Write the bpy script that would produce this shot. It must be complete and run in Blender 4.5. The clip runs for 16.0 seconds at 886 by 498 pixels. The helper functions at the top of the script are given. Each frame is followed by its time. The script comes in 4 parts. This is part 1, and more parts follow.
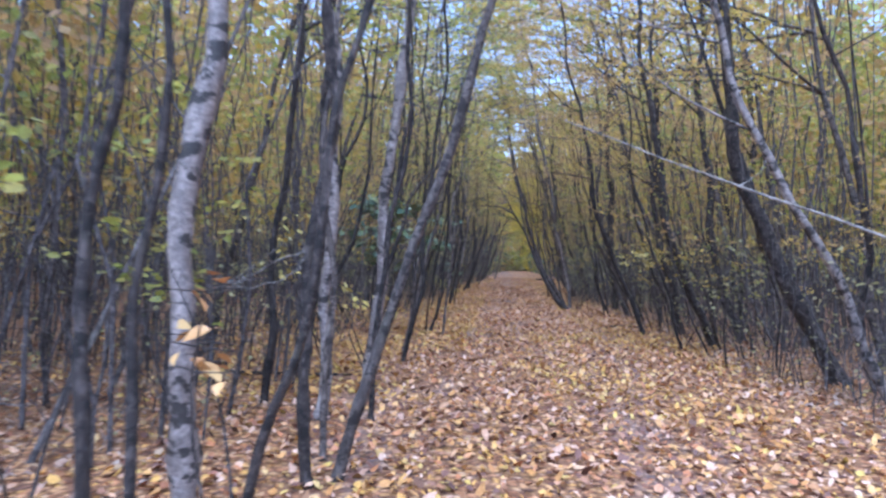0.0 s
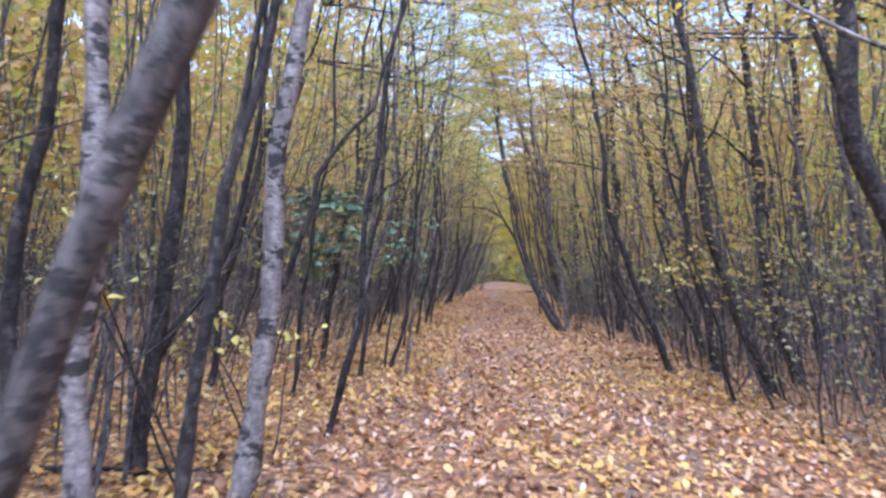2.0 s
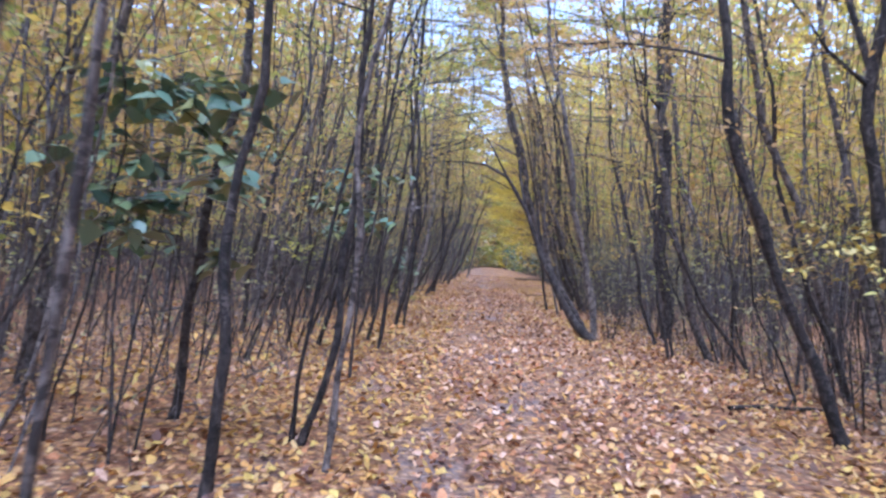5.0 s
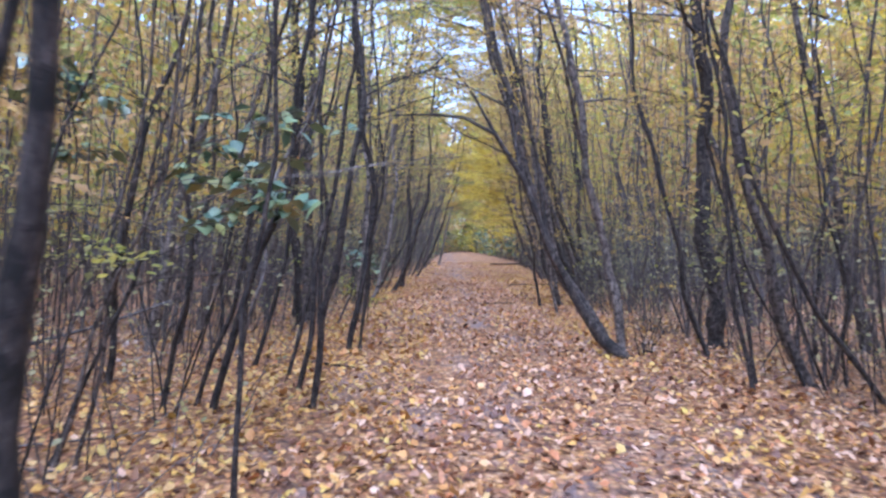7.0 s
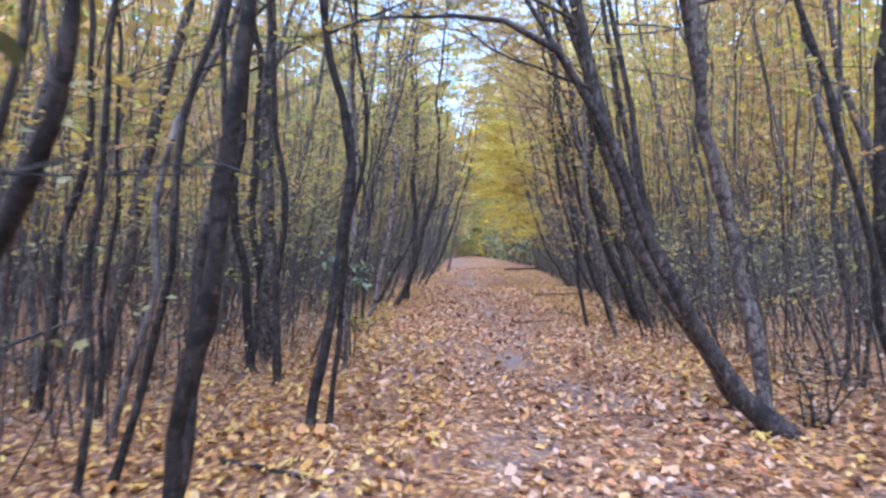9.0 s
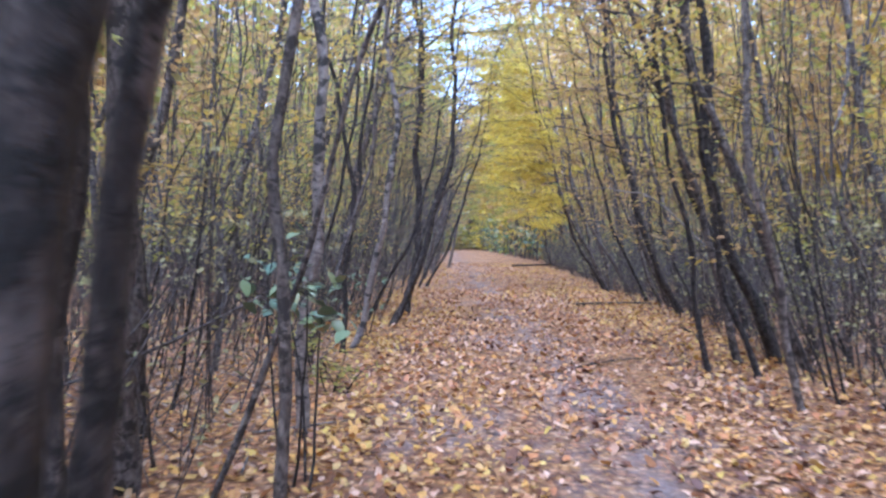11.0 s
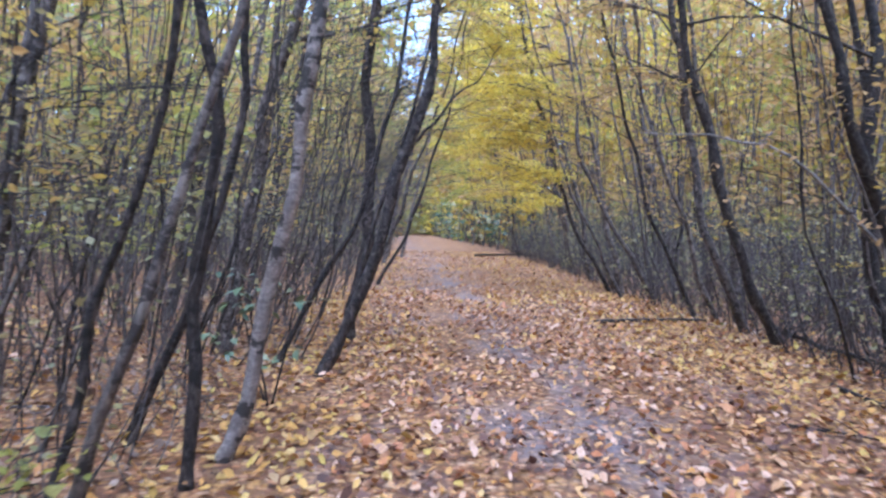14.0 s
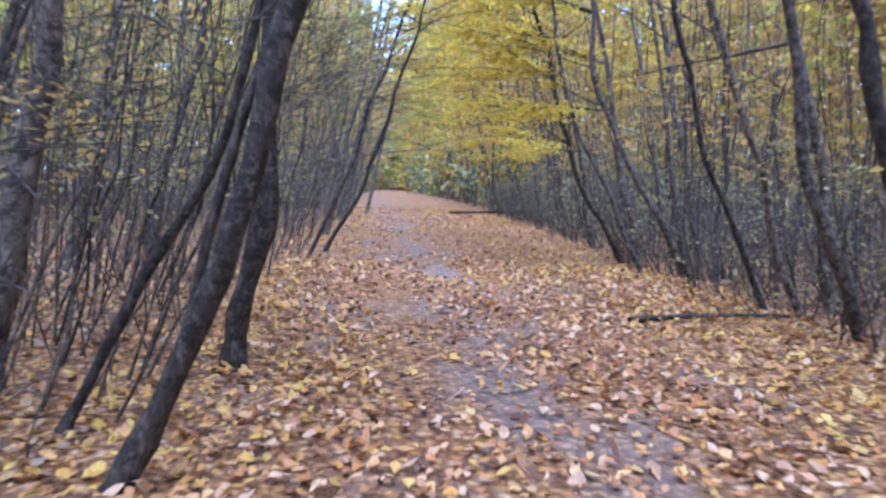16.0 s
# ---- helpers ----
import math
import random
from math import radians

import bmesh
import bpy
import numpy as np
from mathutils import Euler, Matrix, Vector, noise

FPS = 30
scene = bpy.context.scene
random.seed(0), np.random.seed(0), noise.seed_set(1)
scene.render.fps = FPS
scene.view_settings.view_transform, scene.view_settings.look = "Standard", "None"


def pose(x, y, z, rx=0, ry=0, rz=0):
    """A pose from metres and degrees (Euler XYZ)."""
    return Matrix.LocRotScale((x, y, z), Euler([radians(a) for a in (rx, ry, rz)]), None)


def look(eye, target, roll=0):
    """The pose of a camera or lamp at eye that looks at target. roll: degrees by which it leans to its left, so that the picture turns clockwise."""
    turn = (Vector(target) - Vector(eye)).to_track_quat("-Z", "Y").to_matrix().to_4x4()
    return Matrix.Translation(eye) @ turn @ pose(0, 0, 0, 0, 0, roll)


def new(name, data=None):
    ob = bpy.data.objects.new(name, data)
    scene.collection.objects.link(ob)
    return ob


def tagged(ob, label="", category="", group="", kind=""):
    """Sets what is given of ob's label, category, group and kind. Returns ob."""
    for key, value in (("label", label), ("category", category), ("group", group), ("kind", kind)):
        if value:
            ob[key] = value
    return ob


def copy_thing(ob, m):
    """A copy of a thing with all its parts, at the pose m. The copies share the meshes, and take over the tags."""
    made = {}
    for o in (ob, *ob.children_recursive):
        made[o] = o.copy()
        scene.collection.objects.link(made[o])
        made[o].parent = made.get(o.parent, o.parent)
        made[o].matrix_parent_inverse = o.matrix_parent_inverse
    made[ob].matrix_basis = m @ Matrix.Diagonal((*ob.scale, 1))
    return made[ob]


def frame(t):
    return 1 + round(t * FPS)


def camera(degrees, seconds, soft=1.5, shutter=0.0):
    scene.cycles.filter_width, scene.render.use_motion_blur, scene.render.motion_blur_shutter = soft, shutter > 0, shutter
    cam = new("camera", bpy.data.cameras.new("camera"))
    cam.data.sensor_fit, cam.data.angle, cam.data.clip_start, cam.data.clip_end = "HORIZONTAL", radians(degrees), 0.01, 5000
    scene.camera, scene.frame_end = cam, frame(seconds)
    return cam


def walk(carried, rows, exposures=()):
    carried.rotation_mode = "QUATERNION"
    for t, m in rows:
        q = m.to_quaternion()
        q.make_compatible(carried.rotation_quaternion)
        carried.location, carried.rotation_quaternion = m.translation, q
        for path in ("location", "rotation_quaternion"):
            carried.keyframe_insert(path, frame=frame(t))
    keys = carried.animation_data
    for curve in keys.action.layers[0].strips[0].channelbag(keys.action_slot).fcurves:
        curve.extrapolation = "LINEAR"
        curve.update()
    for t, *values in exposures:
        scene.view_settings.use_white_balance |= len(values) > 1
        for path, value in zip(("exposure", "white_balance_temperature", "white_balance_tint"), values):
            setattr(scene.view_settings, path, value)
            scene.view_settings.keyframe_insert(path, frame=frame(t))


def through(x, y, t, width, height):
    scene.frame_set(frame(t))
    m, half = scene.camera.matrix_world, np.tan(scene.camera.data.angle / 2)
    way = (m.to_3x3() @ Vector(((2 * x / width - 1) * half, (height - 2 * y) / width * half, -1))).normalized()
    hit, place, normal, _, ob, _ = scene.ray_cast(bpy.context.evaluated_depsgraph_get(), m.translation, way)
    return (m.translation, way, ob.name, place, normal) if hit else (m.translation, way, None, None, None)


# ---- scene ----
cam = camera(63.9, 16.0, soft=2.6, shutter=0.45)
PATH = [
    (0.0, pose(-0.000, -0.000, 1.566, 90.88, -1.83, 4.75)),
    (0.5, pose(0.038, 1.016, 1.569, 89.02, -1.65, 3.30)),
    (1.0, pose(0.065, 1.975, 1.604, 88.06, -1.68, 3.01)),
    (1.5, pose(0.045, 2.889, 1.637, 88.88, -2.47, 3.20)),
    (2.0, pose(0.028, 3.813, 1.636, 91.65, -2.59, 3.69)),
    (2.5, pose(0.005, 4.766, 1.654, 92.52, -3.44, 4.89)),
    (3.0, pose(-0.026, 5.761, 1.641, 91.18, -3.62, 5.52)),
    (3.5, pose(-0.084, 6.727, 1.601, 92.02, -4.15, 4.66)),
    (4.0, pose(-0.121, 7.748, 1.587, 92.39, -4.14, 3.93)),
    (4.5, pose(-0.189, 8.806, 1.548, 91.30, -4.09, 3.04)),
    (5.0, pose(-0.250, 9.835, 1.554, 90.50, -3.51, 2.42)),
    (5.2, pose(-0.269, 10.242, 1.564, 90.27, -3.28, 2.18)),
    (7.3, pose(-0.422, 14.637, 1.666, 89.37, -0.61, -0.19)),
    (7.5, pose(-0.434, 15.052, 1.668, 89.84, -0.95, -0.33)),
    (8.0, pose(-0.482, 16.109, 1.652, 90.05, -1.11, 0.26)),
    (8.5, pose(-0.520, 17.196, 1.619, 89.59, -0.40, 1.47)),
    (9.0, pose(-0.558, 18.346, 1.585, 89.77, 0.08, 0.44)),
    (9.2, pose(-0.580, 18.834, 1.565, 89.90, 0.71, 0.30)),
    (11.3, pose(-1.145, 24.472, 1.618, 88.75, -0.45, -0.44)),
    (11.5, pose(-1.184, 24.882, 1.621, 88.50, -0.63, -0.55)),
    (12.0, pose(-1.267, 25.814, 1.617, 88.43, -0.56, -0.69)),
    (12.5, pose(-1.299, 26.755, 1.608, 88.42, -0.17, -1.26)),
    (13.0, pose(-1.306, 27.662, 1.604, 87.96, 0.06, -2.40)),
    (13.5, pose(-1.326, 28.574, 1.577, 87.77, -0.26, -3.62)),
    (14.0, pose(-1.288, 29.478, 1.579, 88.00, -1.09, -4.48)),
    (14.5, pose(-1.212, 30.454, 1.572, 87.14, -0.84, -5.38)),
    (15.0, pose(-1.138, 31.446, 1.539, 85.73, -0.88, -7.05)),
    (15.5, pose(-1.021, 32.423, 1.509, 85.50, -1.54, -7.50)),
    (16.0, pose(-0.829, 33.416, 1.496, 84.44, -1.65, -6.55)),
]
walk(cam, PATH, exposures=[(0, 1.7, 4440, 13), (1, 1.93, 4560, 12), (2, 2.07, 4690, 16), (5, 2.13, 4580, 19), (8, 2.21, 4520, 17), (12, 2.35, 4490, 15), (16, 2.37, 4380, 14)])

# ---- light: an overcast autumn day under open canopy ----
world = bpy.data.worlds.new("world")
scene.world = world
world.use_nodes = True
wn = world.node_tree
sky = wn.nodes.new("ShaderNodeTexSky")
sky.sky_type = "NISHITA"
sky.sun_disc = False
sky.sun_elevation = radians(72)
sky.sun_rotation = radians(197)
sky.air_density, sky.dust_density, sky.ozone_density = 1.0, 1.5, 1.5
soft_sky = wn.nodes.new("ShaderNodeHueSaturation")
soft_sky.inputs["Saturation"].default_value = 0.55
wn.links.new(sky.outputs[0], soft_sky.inputs["Color"])
wn.links.new(soft_sky.outputs[0], wn.nodes["Background"].inputs["Color"])
wn.nodes["Background"].inputs["Strength"].default_value = 0.105
sun = new("sun", bpy.data.lights.new("sun", "SUN"))
sun.data.energy, sun.data.angle, sun.data.color = 2.1, radians(55), (1.0, 0.97, 0.93)
sun.matrix_world = look((0, 0, 30), (3, 10, 0))


# ---- materials ----
def material(name):
    m = bpy.data.materials.new(name)
    m.use_nodes = True
    nt = m.node_tree
    return m, nt, nt.nodes["Principled BSDF"]


def node(nt, kind, **inputs):
    n = nt.nodes.new(kind)
    for key, value in inputs.items():
        n.inputs[key.replace("_", " ")].default_value = value
    return n


def ramp(nt, source, stops, constant=False):
    r = nt.nodes.new("ShaderNodeValToRGB")
    if constant:
        r.color_ramp.interpolation = "CONSTANT"
    while len(r.color_ramp.elements) < len(stops):
        r.color_ramp.elements.new(0.5)
    for e, (at, c) in zip(r.color_ramp.elements, stops):
        e.position, e.color = at, (*c, 1)
    nt.links.new(source, r.inputs["Fac"])
    return r.outputs["Color"]


def mix(nt, kind, fac, a, b):
    n = nt.nodes.new("ShaderNodeMixRGB")
    n.blend_type = kind
    for socket, value in (("Fac", fac), ("Color1", a), ("Color2", b)):
        if isinstance(value, (int, float)):
            n.inputs[socket].default_value = value
        elif isinstance(value, tuple):
            n.inputs[socket].default_value = (*value, 1)
        else:
            nt.links.new(value, n.inputs[socket])
    return n.outputs["Color"]


def stretched(nt, scale):
    co = nt.nodes.new("ShaderNodeTexCoord")
    mp = nt.nodes.new("ShaderNodeMapping")
    mp.inputs["Scale"].default_value = scale
    nt.links.new(co.outputs["Object"], mp.inputs["Vector"])
    return mp.outputs["Vector"]


def noise_of(nt, vector, scale, detail=4.0, rough=0.6):
    n = node(nt, "ShaderNodeTexNoise", Scale=scale, Detail=detail, Roughness=rough)
    nt.links.new(vector, n.inputs["Vector"])
    return n.outputs["Fac"]


def bumped(nt, b, height, strength, distance):
    n = node(nt, "ShaderNodeBump", Strength=strength, Distance=distance)
    nt.links.new(height, n.inputs["Height"])
    nt.links.new(n.outputs["Normal"], b.inputs["Normal"])


def bark_material(name, dark, mid, pale, lichen, pale_from=0.55):
    m, nt, b = material(name)
    long_grain = stretched(nt, (1, 1, 0.4))
    even = stretched(nt, (1, 1, 1))
    fine = noise_of(nt, long_grain, 38, 6, 0.7)
    blotch = noise_of(nt, stretched(nt, (1.5, 1.5, 0.6)), 8, 4)
    col = ramp(nt, fine, [(0.3, dark), (0.55, mid), (0.75, pale)])
    col = mix(nt, "MIX", ramp(nt, blotch, [(pale_from, (0, 0, 0)), (pale_from + 0.12, (0.7, 0.7, 0.7))]), col, pale)
    moss = noise_of(nt, even, 2.2, 4)
    col = mix(nt, "MIX", ramp(nt, moss, [(0.55, (0, 0, 0)), (0.72, (0.55, 0.55, 0.55))]), col, lichen)
    rings = noise_of(nt, stretched(nt, (1.6, 1.6, 2.2)), 6, 5, 0.7)
    col = mix(nt, "MIX", ramp(nt, rings, [(0.5, (0, 0, 0)), (0.56, (0.9, 0.9, 0.9))]), col, dark)
    info = nt.nodes.new("ShaderNodeObjectInfo")
    tone = ramp(nt, info.outputs["Random"], [(0, (0.7, 0.68, 0.68)), (1, (1.25, 1.22, 1.2))])
    col = mix(nt, "MULTIPLY", 1.0, col, tone)
    nt.links.new(col, b.inputs["Base Color"])
    b.inputs["Roughness"].default_value = 0.85
    bumped(nt, b, mix(nt, "ADD", 0.6, fine, rings), 0.9, 0.012)
    return m


BARK = bark_material("dark_bark", (0.009, 0.0075, 0.007), (0.05, 0.04, 0.036), (0.16, 0.134, 0.122), (0.08, 0.073, 0.053))
TWIG = bark_material("twig_bark", (0.034, 0.029, 0.029), (0.11, 0.097, 0.097), (0.225, 0.202, 0.194), (0.122, 0.116, 0.094))
# haze put into the colour: paler bark for stems behind; dead poles share it
HAZY_WEATHERED = bark_material("hazy_weathered_bark", (0.054, 0.046, 0.044), (0.165, 0.146, 0.138), (0.335, 0.302, 0.284), (0.17, 0.163, 0.13))
GREY = bark_material("grey_bark", (0.028, 0.023, 0.021), (0.138, 0.115, 0.102), (0.3, 0.26, 0.232), (0.125, 0.125, 0.095), 0.52)

PEELED = bark_material("peeled_bark", (0.11, 0.1, 0.09), (0.26, 0.24, 0.215), (0.4, 0.37, 0.335), (0.24, 0.23, 0.19), 0.5)


def birch_material():
    m, nt, b = material("birch_bark")
    band = noise_of(nt, stretched(nt, (7, 7, 13)), 2.4, 6, 0.75)
    knot = noise_of(nt, stretched(nt, (3.0, 3.0, 4.6)), 1.6, 4)
    stain = noise_of(nt, stretched(nt, (1.6, 1.6, 0.7)), 6, 5, 0.7)
    col = ramp(nt, band, [(0.36, (0.121, 0.1, 0.0927)), (0.5, (0.297, 0.255, 0.234)), (0.66, (0.484, 0.42, 0.383))])
    col = mix(nt, "MIX", ramp(nt, stain, [(0.42, (0, 0, 0)), (0.6, (0.8, 0.8, 0.72))]), col, (0.143, 0.12, 0.111))
    col = mix(nt, "MIX", ramp(nt, knot, [(0.53, (0, 0, 0)), (0.57, (0.92, 0.92, 0.92))]), col, (0.022, 0.019, 0.018))
    nt.links.new(col, b.inputs["Base Color"])
    b.inputs["Roughness"].default_value = 0.7
    bumped(nt, b, band, 0.4, 0.006)
    return m


BIRCH = birch_material()


def leaf_material(name, colours, through=0.35, rough=0.55):
    m, nt, b = material(name)
    geo = nt.nodes.new("ShaderNodeNewGeometry")
    stops = [(i / max(1, len(colours) - 1), c) for i, c in enumerate(colours)]
    col = ramp(nt, geo.outputs["Random Per Island"], stops)
    spots = noise_of(nt, stretched(nt, (1, 1, 1)), 35, 3)
    col = mix(nt, "MULTIPLY", 0.6, col, ramp(nt, spots, [(0.35, (0.6, 0.52, 0.42)), (0.6, (1, 1, 1))]))
    nt.links.new(col, b.inputs["Base Color"])
    b.inputs["Roughness"].default_value = rough
    out = nt.nodes["Material Output"]
    if through:
        tr = nt.nodes.new("ShaderNodeBsdfTranslucent")
        nt.links.new(col, tr.inputs["Color"])
        mx = nt.nodes.new("ShaderNodeMixShader")
        mx.inputs[0].default_value = through
        nt.links.new(b.outputs[0], mx.inputs[1])
        nt.links.new(tr.outputs[0], mx.inputs[2])
        nt.links.new(mx.outputs[0], out.inputs["Surface"])
    return m


YELLOW = leaf_material("yellow_leaf", [(0.6, 0.44, 0.095), (0.7, 0.5, 0.095), (0.49, 0.41, 0.105), (0.64, 0.43, 0.115), (0.51, 0.365, 0.15)], 0.6)
LEMON = leaf_material("lemon_leaf", [(0.8, 0.635, 0.07), (0.82, 0.63, 0.08), (0.66, 0.575, 0.095), (0.75, 0.58, 0.115)], 0.6)
OCHRE = leaf_material("ochre_leaf", [(0.57, 0.35, 0.125), (0.63, 0.42, 0.14), (0.5, 0.34, 0.17), (0.62, 0.42, 0.19), (0.47, 0.355, 0.13)], 0.6)
GREEN = leaf_material("green_leaf", [(0.31, 0.35, 0.09), (0.41, 0.42, 0.1), (0.55, 0.485, 0.1), (0.4, 0.4, 0.15)], 0.6)
BUSH = leaf_material("glossy_green_leaf", [(0.1, 0.17, 0.11), (0.14, 0.23, 0.17), (0.2, 0.27, 0.12), (0.12, 0.19, 0.15)], 0.3, 0.3)
FALLEN = leaf_material("fallen_leaf", [(0.59, 0.287, 0.116), (0.472, 0.184, 0.063), (0.661, 0.414, 0.252), (0.614, 0.31, 0.063), (0.283, 0.115, 0.063), (0.779, 0.46, 0.137),
                                       (0.637, 0.414, 0.294), (0.732, 0.506, 0.357), (0.401, 0.207, 0.116), (0.142, 0.069, 0.0525), (0.2, 0.09, 0.055), (0.085, 0.045, 0.035)], 0.12, 0.6)
GOLDEN = leaf_material("golden_fallen_leaf", [(0.63, 0.335, 0.08), (0.68, 0.42, 0.09), (0.51, 0.235, 0.065), (0.66, 0.45, 0.18), (0.65, 0.47, 0.095), (0.3, 0.14, 0.06), (0.12, 0.06, 0.035)], 0.12, 0.6)
DULL = leaf_material("old_fallen_leaf", [(0.34, 0.22, 0.15), (0.24, 0.145, 0.1), (0.46, 0.36, 0.28), (0.15, 0.09, 0.07), (0.5, 0.33, 0.13), (0.36, 0.27, 0.21), (0.4, 0.22, 0.12)], 0.1, 0.65)
PALE = leaf_material("pale_undergrowth_leaf", [(0.26, 0.27, 0.12), (0.37, 0.35, 0.14), (0.42, 0.36, 0.18), (0.29, 0.29, 0.15)], 0.4)


def single_leaf_material(name, colours, rough=0.6):
    m, nt, b = material(name)
    info = nt.nodes.new("ShaderNodeObjectInfo")
    col = ramp(nt, info.outputs["Random"], [(i / (len(colours) - 1), c) for i, c in enumerate(colours)])
    spots = noise_of(nt, stretched(nt, (1, 1, 1)), 45, 3)
    col = mix(nt, "MULTIPLY", 0.6, col, ramp(nt, spots, [(0.35, (0.6, 0.5, 0.4)), (0.6, (1, 1, 1))]))
    nt.links.new(col, b.inputs["Base Color"])
    b.inputs["Roughness"].default_value = rough
    return m


SINGLE = single_leaf_material("single_leaf", [(0.616, 0.346, 0.17), (0.495, 0.216, 0.09), (0.726, 0.508, 0.34), (0.33, 0.151, 0.09), (0.726, 0.464, 0.18)])
SINGLE_GOLD = single_leaf_material("single_golden_leaf", [(0.61, 0.33, 0.1), (0.68, 0.47, 0.13), (0.51, 0.245, 0.085), (0.64, 0.44, 0.22)])
SINGLE_GREEN = single_leaf_material("single_green_leaf", [(0.1, 0.17, 0.11), (0.15, 0.24, 0.17), (0.22, 0.28, 0.12), (0.12, 0.19, 0.15), (0.3, 0.3, 0.1)], 0.3)
SINGLE_YELLOW = single_leaf_material("single_yellow_leaf", [(0.62, 0.5, 0.1), (0.68, 0.53, 0.11), (0.5, 0.47, 0.13), (0.6, 0.47, 0.16)], 0.5)
SINGLE_ORANGE = single_leaf_material("single_orange_leaf", [(0.6, 0.34, 0.13), (0.62, 0.42, 0.16), (0.55, 0.28, 0.1)], 0.5)
DEAD = leaf_material("dead_leaf", [(0.04, 0.014, 0.01), (0.03, 0.011, 0.009)], 0.1, 0.95)


def litter_material():
    m, nt, b = material("leaf_litter")
    at = stretched(nt, (1, 1, 1))
    warp = node(nt, "ShaderNodeTexNoise", Scale=9.0, Detail=2.0)
    nt.links.new(at, warp.inputs["Vector"])
    moved = nt.nodes.new("ShaderNodeVectorMath")
    moved.operation = "MULTIPLY_ADD"
    moved.inputs[1].default_value = (0.08, 0.08, 0.08)
    nt.links.new(warp.outputs["Color"], moved.inputs[0])
    nt.links.new(at, moved.inputs[2])
    cells = node(nt, "ShaderNodeTexVoronoi", Scale=15.0)
    nt.links.new(moved.outputs[0], cells.inputs["Vector"])
    pick = nt.nodes.new("ShaderNodeSeparateColor")
    nt.links.new(cells.outputs["Color"], pick.inputs[0])
    col = ramp(nt, pick.outputs[0], [(0, (0.149, 0.0728, 0.045)), (0.25, (0.414, 0.185, 0.07)), (0.5, (0.54, 0.297, 0.14)), (0.75, (0.529, 0.28, 0.07)), (1, (0.621, 0.403, 0.25))])
    edge = ramp(nt, cells.outputs["Distance"], [(0.25, (1, 1, 1)), (0.62, (0.25, 0.2, 0.18))])
    col = mix(nt, "MULTIPLY", 0.85, col, edge)
    soil = noise_of(nt, stretched(nt, (1.1, 0.45, 1)), 1.0, 5, 0.65)
    fine = noise_of(nt, at, 30, 4)
    where = nt.nodes.new("ShaderNodeSeparateXYZ")
    nt.links.new(at, where.inputs[0])
    off = nt.nodes.new("ShaderNodeMath")
    off.operation = "SUBTRACT"
    off.inputs[1].default_value = 0.35
    nt.links.new(where.outputs[0], off.inputs[0])
    size = nt.nodes.new("ShaderNodeMath")
    size.operation = "ABSOLUTE"
    nt.links.new(off.outputs[0], size.inputs[0])
    middle = ramp(nt, size.outputs[0], [(0.1, (0.07, 0.07, 0.07)), (1.7, (0.0, 0.0, 0.0))])
    along = nt.nodes.new("ShaderNodeMapRange")
    along.inputs["From Min"].default_value, along.inputs["From Max"].default_value = 8.0, 30.0
    along.inputs["To Min"].default_value, along.inputs["To Max"].default_value = -0.8, 1.3
    nt.links.new(where.outputs[1], along.inputs["Value"])
    middle = mix(nt, "MULTIPLY", 1.0, middle, along.outputs["Result"])
    worn = mix(nt, "ADD", 1.0, ramp(nt, soil, [(0.0, (0, 0, 0)), (1.0, (1, 1, 1))]), middle)
    bare = ramp(nt, worn, [(0.5, (0, 0, 0)), (0.72, (0.75, 0.75, 0.75))])
    earth = ramp(nt, fine, [(0.3, (0.1, 0.083, 0.086)), (0.7, (0.27, 0.23, 0.24))])
    apart = nt.nodes.new("ShaderNodeMath")
    apart.operation = "ADD"
    nt.links.new(size.outputs[0], apart.inputs[0])
    nt.links.new(soil, apart.inputs[1])
    col = mix(nt, "MULTIPLY", 1.0, col, (0.88, 0.87, 0.86))
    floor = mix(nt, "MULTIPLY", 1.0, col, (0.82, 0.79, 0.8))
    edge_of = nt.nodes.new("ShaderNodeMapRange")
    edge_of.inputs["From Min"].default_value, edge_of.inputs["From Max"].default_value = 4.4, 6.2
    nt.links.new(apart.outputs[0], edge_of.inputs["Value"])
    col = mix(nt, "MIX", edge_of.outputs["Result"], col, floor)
    on_track = nt.nodes.new("ShaderNodeMapRange")
    on_track.inputs["From Min"].default_value, on_track.inputs["From Max"].default_value = 2.6, 1.7
    nt.links.new(size.outputs[0], on_track.inputs["Value"])
    col = mix(nt, "MIX", mix(nt, "MULTIPLY", 1.0, bare, on_track.outputs["Result"]), col, earth)
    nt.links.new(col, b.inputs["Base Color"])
    b.inputs["Roughness"].default_value = 0.8
    bumped(nt, b, edge, 0.8, 0.02)
    return m


LITTER = litter_material()


# ---- shape helpers ----
def mesh_of(name, verts, faces, mat, smooth=True):
    me = bpy.data.meshes.new(name)
    me.from_pydata(verts, [], faces)
    me.materials.append(mat)
    if smooth:
        me.polygons.foreach_set("use_smooth", [True] * len(me.polygons))
    me.update()
    return me


def part(name, me, parent, label=""):
    ob = new(name, me)
    ob.parent = parent
    return tagged(ob, label) if label else ob


